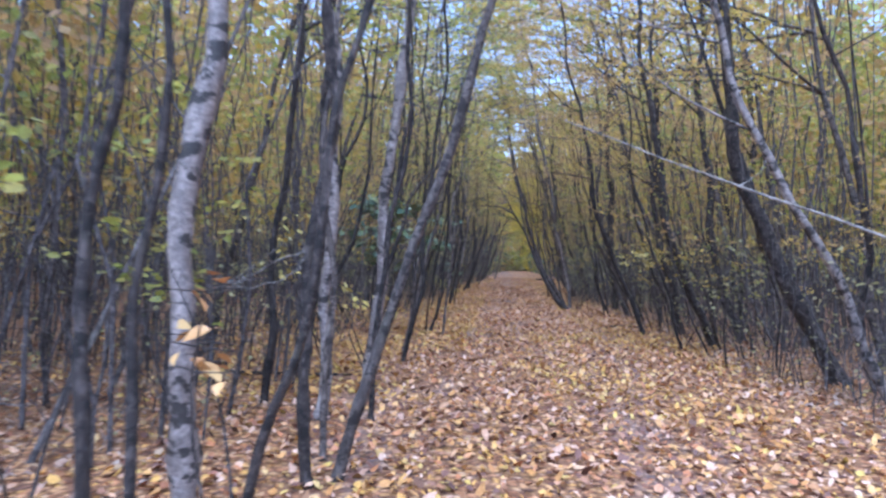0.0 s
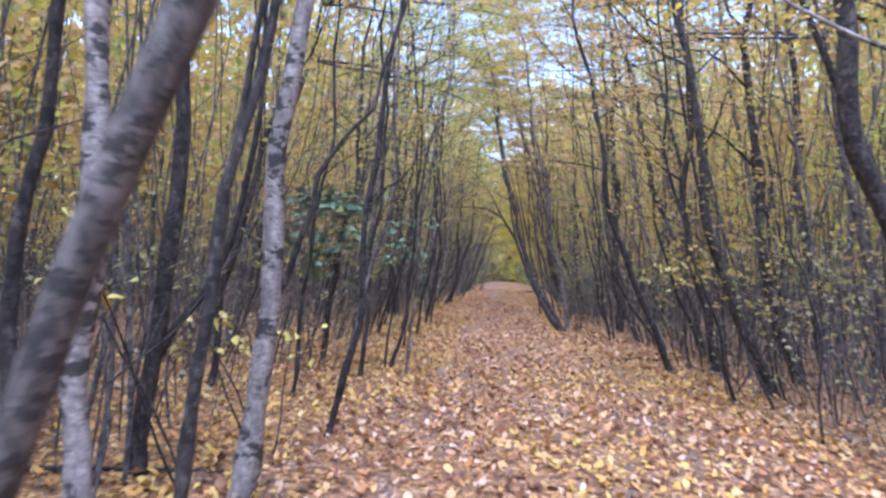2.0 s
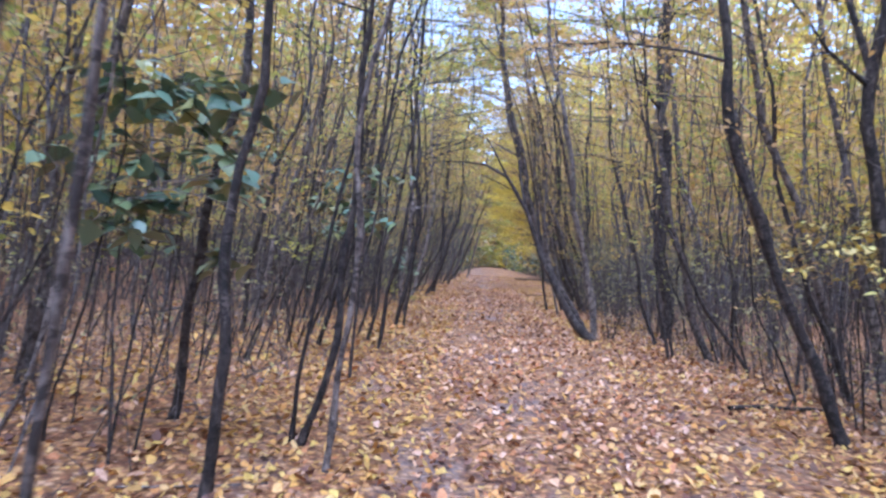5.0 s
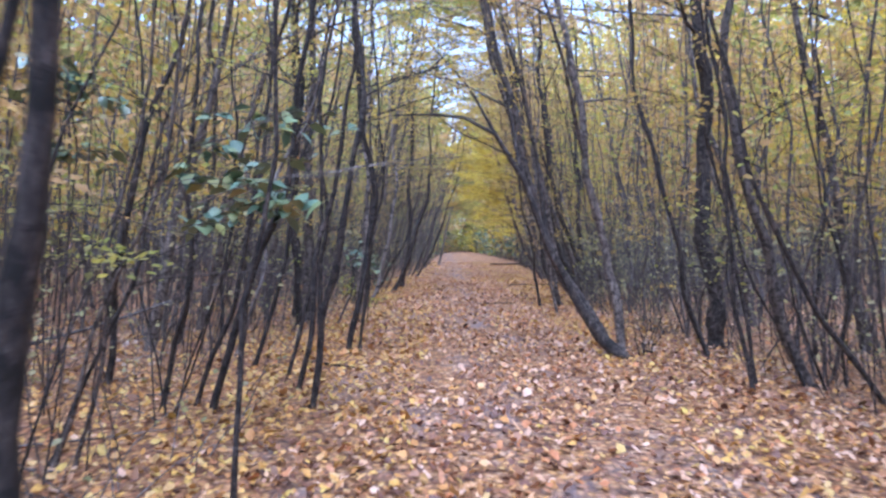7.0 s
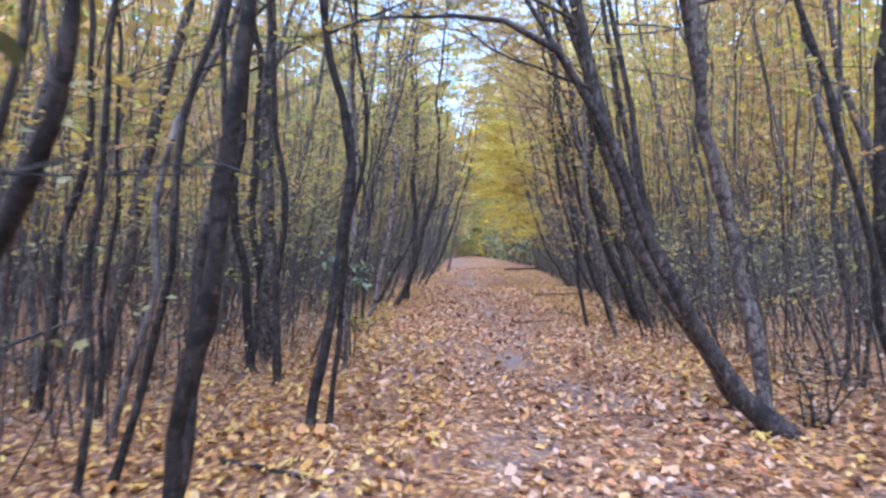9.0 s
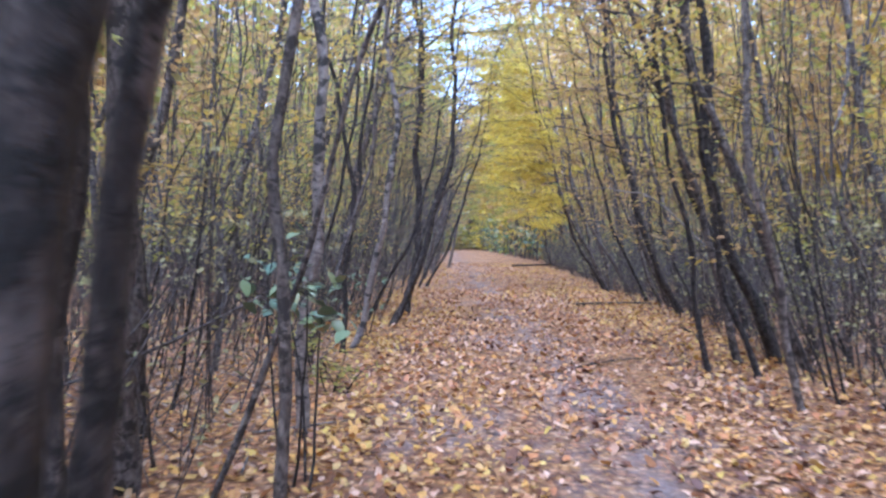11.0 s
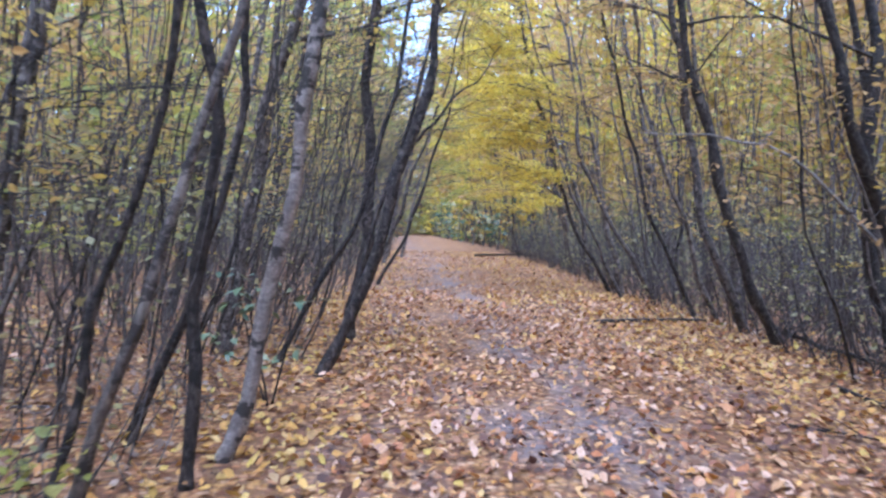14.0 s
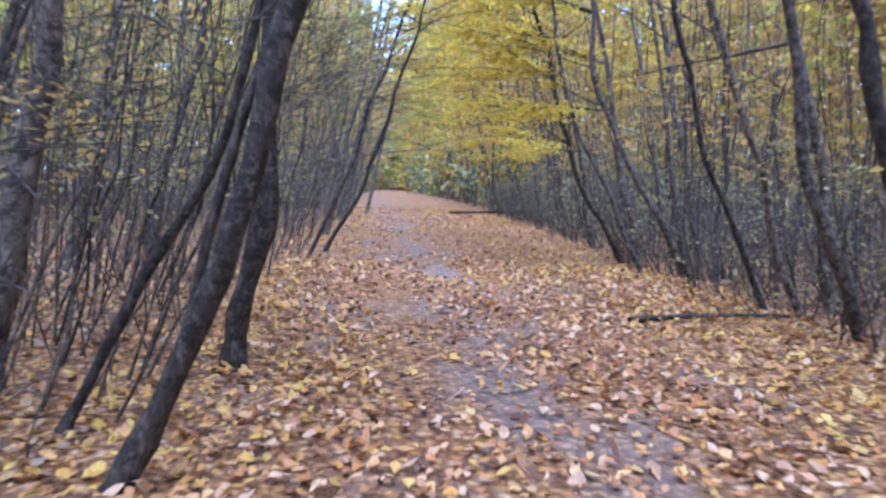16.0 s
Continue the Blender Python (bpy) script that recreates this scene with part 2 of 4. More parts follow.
def tube(verts, faces, pts, radii, sides=6, rough=0.0, rng=random):
    start = len(verts)
    n = len(pts)
    for i, (p, r) in enumerate(zip(pts, radii)):
        a, b = pts[max(0, i - 1)], pts[min(n - 1, i + 1)]
        d = (Vector(b) - Vector(a)).normalized()
        u = d.cross(Vector((0.31, 0.95, 0.05))).normalized()
        v = d.cross(u)
        for k in range(sides):
            an = 2 * math.pi * k / sides
            rr = r * (1 + rough * rng.uniform(-1, 1))
            verts.append(tuple(Vector(p) + (u * math.cos(an) + v * math.sin(an)) * rr))
    for i in range(n - 1):
        for k in range(sides):
            a = start + i * sides + k
            b = start + i * sides + (k + 1) % sides
            faces.append((a, b, b + sides, a + sides))
    tip = len(verts)
    verts.append(tuple(pts[-1]))
    for k in range(sides):
        faces.append((start + (n - 1) * sides + k, start + (n - 1) * sides + (k + 1) % sides, tip))


def leaf_mesh(name, places, sizes, mat, seed, flat=0.6, width=0.31, fine=False):
    """Folded pointed leaves at the given places, hanging every way."""
    rng = np.random.default_rng(seed)
    c = np.asarray(places, float)
    n = len(c)
    s = np.asarray(sizes, float)[:, None]
    a = rng.uniform(0, 2 * np.pi, n)
    nrm = np.stack([rng.normal(0, flat, n), rng.normal(0, flat, n), np.ones(n)], 1)
    nrm /= np.linalg.norm(nrm, axis=1, keepdims=True)
    ax = np.stack([np.cos(a), np.sin(a), rng.normal(-0.15, 0.3, n)], 1)
    ax -= nrm * (ax * nrm).sum(1, keepdims=True)
    ax /= np.linalg.norm(ax, axis=1, keepdims=True)
    sd = np.cross(nrm, ax)
    w = s * rng.uniform(width * 0.8, width * 1.2, (n, 1))
    up = nrm * s * rng.uniform(0.02, 0.16, (n, 1))
    if fine:
        v = np.stack([c, c + ax * s * 0.28 + sd * w * 0.85 + up, c + ax * s * 0.62 + sd * w * 0.8 + up, c + ax * s,
                      c + ax * s * 0.62 - sd * w * 0.8 + up, c + ax * s * 0.28 - sd * w * 0.85 + up], 1).reshape(-1, 3)
        i = np.arange(n)[:, None] * 6
        return fast_mesh(name, v, np.concatenate([i + [0, 1, 2], i + [0, 2, 3], i + [0, 3, 4], i + [0, 4, 5]], 1).reshape(-1, 3), mat)
    v = np.stack([c, c + ax * s * 0.45 + sd * w + up, c + ax * s, c + ax * s * 0.45 - sd * w + up], 1).reshape(-1, 3)
    i = np.arange(n)[:, None] * 4
    f = np.concatenate([i + [0, 1, 2], i + [0, 2, 3]], 1).reshape(-1, 3)
    return fast_mesh(name, v, f, mat)


def fast_mesh(name, v, f, mat):
    me = bpy.data.meshes.new(name)
    me.vertices.add(len(v))
    me.vertices.foreach_set("co", np.ascontiguousarray(v, np.float32).ravel())
    me.loops.add(f.size)
    me.loops.foreach_set("vertex_index", np.ascontiguousarray(f, np.int32).ravel())
    me.polygons.add(len(f))
    me.polygons.foreach_set("loop_start", np.arange(len(f), dtype=np.int32) * f.shape[1])
    me.polygons.foreach_set("loop_total", np.full(len(f), f.shape[1], np.int32))
    me.materials.append(mat)
    me.update(calc_edges=True)
    return me


def limb_line(rng, start, heading, length, steps=5, lift=0.0, droop=0.0, wander=0.12):
    p, d = Vector(start), Vector(heading).normalized()
    pts = [tuple(p)]
    for i in range(steps):
        d = (d + Vector((rng.gauss(0, wander), rng.gauss(0, wander), rng.gauss(0, wander * 0.6) + lift - droop * i / steps))).normalized()
        p = p + d * (length / steps)
        pts.append(tuple(p))
    return pts


def stem_line(rng, h, low_off, high_off, wobble, steps=14):
    """A stem through its sideways offsets 1.5 m and 3.5 m up, which then straightens out."""
    (ax, ay), (bx, by) = low_off, high_off
    pts = []
    ph, ph2, ph3 = rng.uniform(0, 6.28), rng.uniform(0, 6.28), rng.uniform(0, 6.28)
    def curve(a, b, z):
        k = (b / 3.5 - a / 1.5) / 2.0
        m = a / 1.5 - 1.5 * k
        if z <= 3.5:
            return m * z + k * z * z
        slope = m + 7.0 * k
        return b + slope * 0.75 * (z - 3.5)
    for i in range(steps + 1):
        s = (i / steps) ** 1.35
        z = h * s
        w = wobble * min(1, z / 1.0)
        pts.append((curve(ax, bx, z) + w * (math.sin(ph + z * 1.7) + 0.5 * math.sin(ph2 + z * 3.9) + 0.14 * math.sin(ph3 + z * 8.3)), curve(ay, by, z) + w * math.sin(ph2 + z * 1.3), z))
    return pts


def at_fraction(pts, s):
    k = s * (len(pts) - 1)
    i = min(int(k), len(pts) - 2)
    return Vector(pts[i]).lerp(Vector(pts[i + 1]), k - i)


def lane(y):
    """The line that wheels have kept clear of twigs."""
    return float(np.interp(y, (0, 12, 19, 25, 31, 36), (0, -0.35, -0.6, -1.2, -1.25, -0.6)))


STEMS = {}


def grow(seed, h=9.0, r=0.05, low_off=(0.15, 0), high_off=(0.35, 0), wobble=0.03, limbs=6, low=0.25, reach=1.6, leaves=600, size=0.07,
         bark=None, foliage=None, forks=0, sides=8, label="", category="tree", name="tree", group="", toward=None, at=None):
    """One tree at the origin: an Empty with its trunk, its branches and its crown of leaves."""
    rng = random.Random(seed)
    root = new(name)
    root.empty_display_size = 0.2
    line = stem_line(rng, h, low_off, high_off, wobble, 34 if r > 0.02 else 16)
    n = len(line)
    verts, faces = [], []
    radii = [r * (1.25 if i == 0 else 1.0) * (1 - 0.85 * (p[2] / h)) for i, p in enumerate(line)]
    radii = [q * (rng.uniform(1.12, 1.35) if rng.random() < 0.16 else rng.uniform(0.93, 1.05)) for q in radii]
    base = (line[0][0], line[0][1], -0.1)
    tube(verts, faces, [base] + line, [r * 1.5] + radii, sides, 0.1, rng)
    part("trunk", mesh_of("trunk", verts, faces, bark), root)
    STEMS[root] = line
    spots, lines = [], []
    slant = ((line[-1][0] - line[0][0]) / h, (line[-1][1] - line[0][1]) / h)
    for k in range(forks):
        a = at_fraction(line, rng.uniform(0.12, 0.5))
        hd = (rng.gauss(slant[0], 0.16), rng.gauss(slant[1], 0.16), 1)
        lines.append((limb_line(rng, a, hd, h * rng.uniform(0.35, 0.6), 7, 0.02, 0, 0.07), r * rng.uniform(0.4, 0.6), False))
    for k in range(limbs):
        s = low + (0.97 - low) * (k + rng.random()) / max(1, limbs)
        a = at_fraction(line, s ** 0.74)
        an = rng.uniform(0, 6.28)
        hd = (math.cos(an), math.sin(an), rng.uniform(0.15, 0.9))
        if toward and rng.random() < 0.55:
            hd = (toward[0] + rng.gauss(0, 0.3), toward[1] + rng.gauss(0, 0.3), rng.uniform(0.2, 0.8))
        lines.append((limb_line(rng, a, hd, reach * rng.uniform(0.5, 1.2), 5, 0.03, 0.12, 0.16), r * (1 - 0.8 * s) * 0.42, True))
    for pts, rr, leafy in lines:
        verts, faces = [], []
        rr = min(max(0.005, rr), 0.05)
        tube(verts, faces, pts, [rr * (1 - 0.8 * i / (len(pts) - 1)) for i in range(len(pts))], 5)
        for q in range(6):
            s = rng.uniform(0.25 if leafy else 0.5, 1.0)
            a = at_fraction(pts, s)
            d = (Vector(pts[-1]) - Vector(pts[0])).normalized() + Vector((rng.gauss(0, 0.6), rng.gauss(0, 0.6), rng.gauss(0, 0.2)))
            tw = limb_line(rng, a, d, rng.uniform(0.35, 0.9), 3, 0, 0.15, 0.15)
            tube(verts, faces, tw, [0.005, 0.004, 0.003, 0.002], 3)
            spots += [at_fraction(tw, rng.random()) for _ in range(4)]
        part("branch", mesh_of("branch", verts, faces, bark), root)
    if leaves and spots:
        put, sizes = [], []
        for _ in range(leaves):
            c = rng.choice(spots)
            put.append((c[0] + rng.gauss(0, 0.13), c[1] + rng.gauss(0, 0.13), c[2] + rng.gauss(0, 0.045)))
            sizes.append(size * rng.uniform(0.6, 1.3))
        if at:
            keep = [k for k, p in enumerate(put) if p[2] > 3.4 or abs(p[0] + at[0] - lane(p[1] + at[1])) > 1.7]
            put, sizes = [put[k] for k in keep], [sizes[k] for k in keep]
        part("crown", leaf_mesh("crown", put, sizes, foliage, seed, fine=leaves < 300), root)
    return tagged(root, label, category, group)


def height(x, y):
    """The lie of the land: a level track with softly uneven ground beside it."""
    side = min(1.0, max(0.0, (abs(x - 0.6) - 1.6) / 3.0))
    return side * 0.10 * noise.noise((x * 0.35, y * 0.35, 3.1)) + 0.02 * noise.noise((x * 1.3, y * 1.3, 0.5))


# ---- ground ----
def spread(inner, step, far):
    xs = list(np.arange(-inner, inner + 1e-6, step))
    d, x = step, inner
    while x < far:
        d *= 1.35
        x += d
        xs.append(x)
        xs.insert(0, -x)
    return xs


def make_ground():
    xs = [x + 0.5 for x in spread(10, 0.33, 900)]
    ys = [y + 34 for y in spread(40, 0.33, 900)]
    verts = [(x, y, height(x, y)) for y in ys for x in xs]
    w = len(xs)
    faces = [(j * w + i, j * w + i + 1, (j + 1) * w + i + 1, (j + 1) * w + i) for j in range(len(ys) - 1) for i in range(w - 1)]
    return tagged(new("ground", mesh_of("ground", verts, faces, LITTER)), "woodland ground and straight track covered in fallen autumn leaves", "ground", kind="structure")


ground = make_ground()


def scatter_leaves():
    """The loose fallen leaves that lie over the ground, each a curled blade."""
    rng = np.random.default_rng(5)
    bands = [(-2.6, 4.4, 2.5, 46.0, 205), (-7.5, -2.6, 3.0, 46.0, 135), (4.4, 9.0, 6.0, 46.0, 60), (-3.0, 5.0, 46.0, 70.0, 50)]
    pos = []
    for x0, x1, y0, y1, per in bands:
        n = int((x1 - x0) * (y1 - y0) * per)
        pos.append(np.stack([rng.uniform(x0, x1, n), rng.uniform(y0, y1, n)], 1))
    pos = np.concatenate(pos)
    worn = np.array([noise.noise((x * 1.1, y * 0.4, 2.0)) + min(0.55, max(0.0, 0.025 * (y - 6))) * math.exp(-((x - 0.4) / 1.15) ** 2) for x, y in pos])
    pos = pos[worn < 0.6 + rng.normal(0, 0.25, len(pos))]
    z = np.array([height(x, y) for x, y in pos])
    n = len(pos)
    s = rng.uniform(0.036, 0.088, n) * rng.choice([0.75, 1.0, 1.0, 1.25], n)
    a = rng.uniform(0, 2 * np.pi, n)
    tx, ty = rng.normal(0, 0.42, n), rng.normal(0, 0.42, n)
    ax = np.stack([np.cos(a), np.sin(a), np.cos(a) * tx + np.sin(a) * ty], 1)
    sd = np.stack([-np.sin(a), np.cos(a), -np.sin(a) * tx + np.cos(a) * ty], 1)
    c = np.stack([pos[:, 0], pos[:, 1], z + 0.012 + 0.045 * rng.random(n)], 1)
    w = s * rng.uniform(0.3, 0.46, n)
    curl = s * rng.normal(0.08, 0.1, n)
    up = np.array([0, 0, 1.0])
    ws, ss = w[:, None], s[:, None]
    cu = up * curl[:, None]
    v = np.stack([c - ax * ss * 0.5, c - ax * ss * 0.22 + sd * ws * 0.85 + cu * 0.9, c + ax * ss * 0.14 + sd * ws * 0.75 + cu, c + ax * ss * 0.5 + cu * 0.9,
                  c + ax * ss * 0.14 - sd * ws * 0.75 + cu * 0.8, c - ax * ss * 0.22 - sd * ws * 0.85 + cu * 1.1], 1)
    v = v + rng.normal(0, 1, v.shape) * (ss * 0.07)[:, None] * (1, 1, 0.7)
    gold = np.array([noise.noise((x * 0.5, y * 0.3, 9.0)) + (-0.1 if y < 8 and x < 0 else 0.8 if x < -1.6 and y < 27 else 0.5 if x < -1.6 else 0.3 if x < -0.6 or x > 1.9 else (-0.12 if y < 20 else -0.3)) for x, y in pos]) > rng.normal(0.25, 0.3, n)
    old = np.array([x < -2.5 - 2.8 * math.exp(-((y - 17) / 8) ** 2) + rng.normal(0, 0.35) or x > 3.7 + 0.05 * max(0, y - 30) + rng.normal(0, 0.35) for x, y in pos]) & (rng.random(n) < 0.58)
    for mask, mat, words in ((old, DULL, "dull brown old leaves fallen between the trees"), (gold & ~old, GOLDEN, "golden yellow and orange leaves fallen along the verges"), (~gold & ~old, FALLEN, "carpet of curled tan, orange and brown fallen leaves")):
        q = v[mask].reshape(-1, 3)
        i = np.arange(mask.sum())[:, None] * 6
        f = np.concatenate([i + [0, 2, 1], i + [0, 3, 2], i + [0, 4, 3], i + [0, 5, 4]], 1).reshape(-1, 3)
        tagged(new("fallen_leaves", fast_mesh("fallen_leaves", q, f, mat)), words, "leaf litter", kind="stuff")


scatter_leaves()

# ---- trees at the edges of the track ----
LEFT, RIGHT = "trees on the western edge of the track", "trees on the eastern edge of the track"
BARKS = {"dark": BARK, "grey": GREY, "birch": BIRCH, "peeled": PEELED}
BARK_WORDS = {"dark": "dark brown bark", "grey": "smooth grey bark", "birch": "knotted birch bark"}
LEAF_WORDS = {"YELLOW": "yellow", "LEMON": "bright yellow", "OCHRE": "ochre", "GREEN": "yellow-green"}
LEAVES = {"YELLOW": YELLOW, "LEMON": LEMON, "OCHRE": OCHRE, "GREEN": GREEN}
taken = []


def verge(y):
    """Where the trees begin on either side of the track."""
    west = -2.1 + 0.5 * math.exp(-((y - 20) / 5.5) ** 2) + min(28, max(0, y - 42)) * 0.055 + max(0, y - 90) * 0.06
    east = 3.3 - 0.9 * math.exp(-((y - 29) / 4.5) ** 2) + min(32, max(0, y - 36)) * 0.055 - max(0, y - 80) * 0.02
    return west, east


def edge_tree(x, y, r, a, b, bark="dark", leaf="YELLOW", h=None, ay=0.0, limbs=None, forks=0, leaves=None, low=0.3, wobble=None, **more):
    """A tree beside the track; a and b are how far it leans sideways 1.5 m and 3.5 m up."""
    taken.append((x, y))
    seed = int(abs(x) * 1000 + y * 77)
    r = r * 0.9
    slim = r < 0.045
    h = h or (7 + 60 * r if slim else 9.5 + 20 * r)
    shape = "slender" if slim else ("stout" if r > 0.1 else "tall")
    lean = "strongly leaning" if abs(a) > 0.45 else ("leaning" if abs(a) > 0.12 else "upright")
    t = grow(seed, h=h, r=r, low_off=(a, ay), high_off=(b, 2 * ay), wobble=wobble or 0.055 + 0.1 * r, limbs=limbs if limbs is not None else (6 if slim else 9), low=low,
             reach=1.5 if slim else 2.2, leaves=leaves if leaves is not None else (350 if slim else 900), size=0.075, bark=BARKS[bark], foliage=LEAVES[leaf], forks=forks,
             label="%s %s tree, %s, sparse %s leaves" % (shape, lean, BARK_WORDS[bark], LEAF_WORDS[leaf]),
             group=LEFT if x < 0.6 else RIGHT, toward=(1 if x < 0.6 else -1, -0.2), at=(x, y), **more)
    t.location = (x, y, height(x, y))
    return t


# western side, from where the walk begins
edge_tree(-1.38, 2.67, 0.027, -0.03, -0.07, low=0.5)
edge_tree(-1.70, 2.90, 0.038, -0.03, -0.06, low=0.5)
edge_tree(-1.25, 3.30, 0.031, 0.32, 0.80, "dark", low=0.6, leaves=150)
edge_tree(-1.74, 3.90, 0.084, 0.0, -0.02, "birch", low=0.5)
twiggy = edge_tree(-1.27, 4.72, 0.048, 0.0, 0.02, "dark", "GREEN", low=0.5)
edge_tree(-1.10, 4.90, 0.048, 0.43, 1.05, "grey", low=0.6, wobble=0.03)
edge_tree(-1.33, 5.40, 0.033, -0.02, 0.03, "grey", "GREEN", low=0.5)
edge_tree(-1.68, 6.68, 0.068, 0.07, -0.02, "birch", low=0.5)
edge_tree(-1.20, 6.70, 0.034, 0.12, 0.25, "dark", forks=1, low=0.5)
edge_tree(-2.45, 7.30, 0.05, 0.1, 0.2, "dark", "GREEN")
split_birch = edge_tree(-1.60, 8.64, 0.092, 0.12, 0.27, "birch", "OCHRE", low=0.5, wobble=0.035)
curved = edge_tree(-2.55, 9.05, 0.078, 0.12, 0.22, "dark", low=0.5, wobble=0.03)
bent = edge_tree(-1.44, 10.62, 0.038, 0.24, 0.42, "dark", "OCHRE", low=0.5)
edge_tree(-1.50, 10.95, 0.022, 0.35, 0.48, "grey", low=0.5)
edge_tree(-1.62, 11.80, 0.022, 0.26, 0.46, "grey", low=0.5)
edge_tree(-2.30, 12.40, 0.03, 0.15, 0.3, "dark", "GREEN")
edge_tree(-1.77, 14.05, 0.042, 0.11, 0.16, "dark", "OCHRE")
edge_tree(-1.18, 14.75, 0.030, 0.08, 0.3, "grey")
edge_tree(-1.52, 15.40, 0.036, 0.3, 0.31, "dark")
edge_tree(-1.62, 15.50, 0.022, 0.2, 0.4, "dark")
edge_tree(-2.75, 15.90, 0.05, 0.2, 0.4, "dark", "GREEN")
edge_tree(-1.62, 18.20, 0.022, 0.1, 0.25, "dark")
edge_tree(-3.06, 20.80, 0.028, 0.22, 0.34, "dark", "GREEN")
edge_tree(-2.56, 20.73, 0.042, 0.42, 0.9, "dark", "GREEN")
edge_tree(-2.80, 21.00, 0.030, 0.42, 0.8, "dark", "GREEN")
edge_tree(-1.66, 20.95, 0.041, 0.26, 0.42, "dark")
edge_tree(-1.95, 21.75, 0.036, 0.26, 0.5, "dark")
edge_tree(-2.21, 22.40, 0.028, 0.28, 0.55, "dark")
edge_tree(-2.91, 22.80, 0.030, 0.13, 0.3, "dark")
edge_tree(-2.77, 22.95, 0.034, 0.4, 0.8, "dark")
edge_tree(-1.76, 24.45, 0.055, 0.25, 0.2, "dark")
edge_tree(-1.62, 24.62, 0.030, 0.2, 0.25, "dark")
edge_tree(-3.76, 24.80, 0.030, 0.12, 0.2, "dark", "GREEN")
edge_tree(-4.50, 25.10, 0.046, 0.3, 0.5, "dark")
edge_tree(-2.50, 26.40, 0.050, 0.0, 0.0, "dark")
edge_tree(-3.03, 27.20, 0.070, -0.1, -0.1, "dark", "GREEN")
edge_tree(-3.10, 28.30, 0.12, 0.0, 0.02, "grey", "GREEN", low=0.45, wobble=0.035)
edge_tree(-1.86, 27.15, 0.038, 0.08, 0.08, "grey", "GREEN", low=0.5)
edge_tree(-2.42, 27.80, 0.024, 0.57, 1.2, "grey", "GREEN", low=0.6, leaves=120, wobble=0.03)
edge_tree(-3.60, 29.65, 0.090, 0.0, -0.02, "dark", "GREEN", low=0.45)
edge_tree(-2.20, 29.60, 0.064, 0.08, 0.14, "birch", low=0.45)
edge_tree(-2.72, 32.75, 0.034, 0.45, 0.9, "grey")
edge_tree(-3.00, 33.10, 0.03, 0.45, 0.8, "dark")
edge_tree(-2.43, 33.65, 0.046, 0.1, -0.05, "dark", low=0.45)
edge_tree(-2.33, 34.15, 0.062, 0.42, 0.55, "birch")
edge_tree(-3.04, 34.50, 0.040, 0.5, 0.9, "dark")
slanted = edge_tree(-1.95, 36.78, 0.068, 0.66, 1.07, "dark", forks=1, low=0.3)
edge_tree(-2.50, 37.55, 0.036, 0.75, 1.4, "dark")
edge_tree(-3.25, 38.30, 0.110, 0.2, 0.7, "grey", "GREEN", forks=1)
edge_tree(-1.80, 39.00, 0.105, 0.2, 0.28, "dark", forks=1)
edge_tree(-1.78, 46.70, 0.050, 0.62, 1.4, "dark")
edge_tree(-1.52, 47.80, 0.050, 0.75, 1.5, "dark")

# eastern side
edge_tree(4.75, 9.10, 0.075, -0.75, -1.75, "birch")
edge_tree(4.88, 10.60, 0.140, -0.85, -1.55, "dark", forks=1)
edge_tree(3.42, 13.65, 0.032, -0.5, -1.0, "dark", "OCHRE")
edge_tree(4.27, 14.60, 0.100, -0.65, -1.2, "dark", "OCHRE", forks=1)
edge_tree(5.25, 16.00, 0.110, -0.5, -0.85, "dark")
edge_tree(3.29, 16.60, 0.065, -0.65, -1.3, "dark", "OCHRE")
edge_tree(4.15, 16.75, 0.088, -0.4, -0.66, "dark", forks=1)
edge_tree(7.30, 19.60, 0.130, -0.3, -0.6, "dark", "GREEN")
edge_tree(4.78, 19.43, 0.068, -0.5, -1.2, "grey", "OCHRE")
edge_tree(4.50, 18.80, 0.040, -0.6, -1.2, "dark")
edge_tree(4.20, 21.30, 0.034, -1.0, -1.8, "dark", "OCHRE")
edge_tree(3.17, 22.10, 0.032, -0.25, -0.5, "dark", "YELLOW")
edge_tree(3.95, 22.35, 0.073, -0.6, -0.97, "grey", "YELLOW")
edge_tree(3.32, 22.35, 0.028, -0.3, -0.65, "dark")
edge_tree(3.60, 24.60, 0.045, -0.5, -1.0, "dark")
edge_tree(4.00, 25.35, 0.145, -0.12, -0.27, "dark", "GREEN", low=0.4)
edge_tree(2.40, 25.00, 0.085, -0.25, -0.7, "grey", "OCHRE", forks=1)
edge_tree(2.28, 25.25, 0.090, -0.85, -1.6, "grey", "OCHRE", forks=2)
edge_tree(2.28, 30.30, 0.042, -0.35, -0.55, "grey")
edge_tree(2.60, 31.90, 0.040, -0.45, -0.9, "dark")
edge_tree(2.17, 32.30, 0.042, -0.3, -0.6, "dark", "OCHRE")
edge_tree(3.38, 32.30, 0.080, -0.6, -1.3, "grey", "OCHRE")
edge_tree(2.78, 32.90, 0.060, -0.4, -0.9, "grey", "OCHRE")
edge_tree(3.39, 33.15, 0.095, -0.6, -1.0, "dark", "OCHRE", forks=1)
hooked = edge_tree(4.34, 36.20, 0.075, -0.6, -1.4, "dark", forks=1)
edge_tree(4.45, 37.00, 0.095, -0.3, -0.5, "dark", forks=1)
edge_tree(3.95, 38.50, 0.082, -0.7, -1.3, "dark", "YELLOW")
edge_tree(4.20, 39.90, 0.080, -0.6, -1.1, "grey", "YELLOW")
edge_tree(4.36, 41.15, 0.050, -0.65, -1.3, "grey")
edge_tree(4.17, 41.60, 0.045, -0.7, -1.4, "dark")
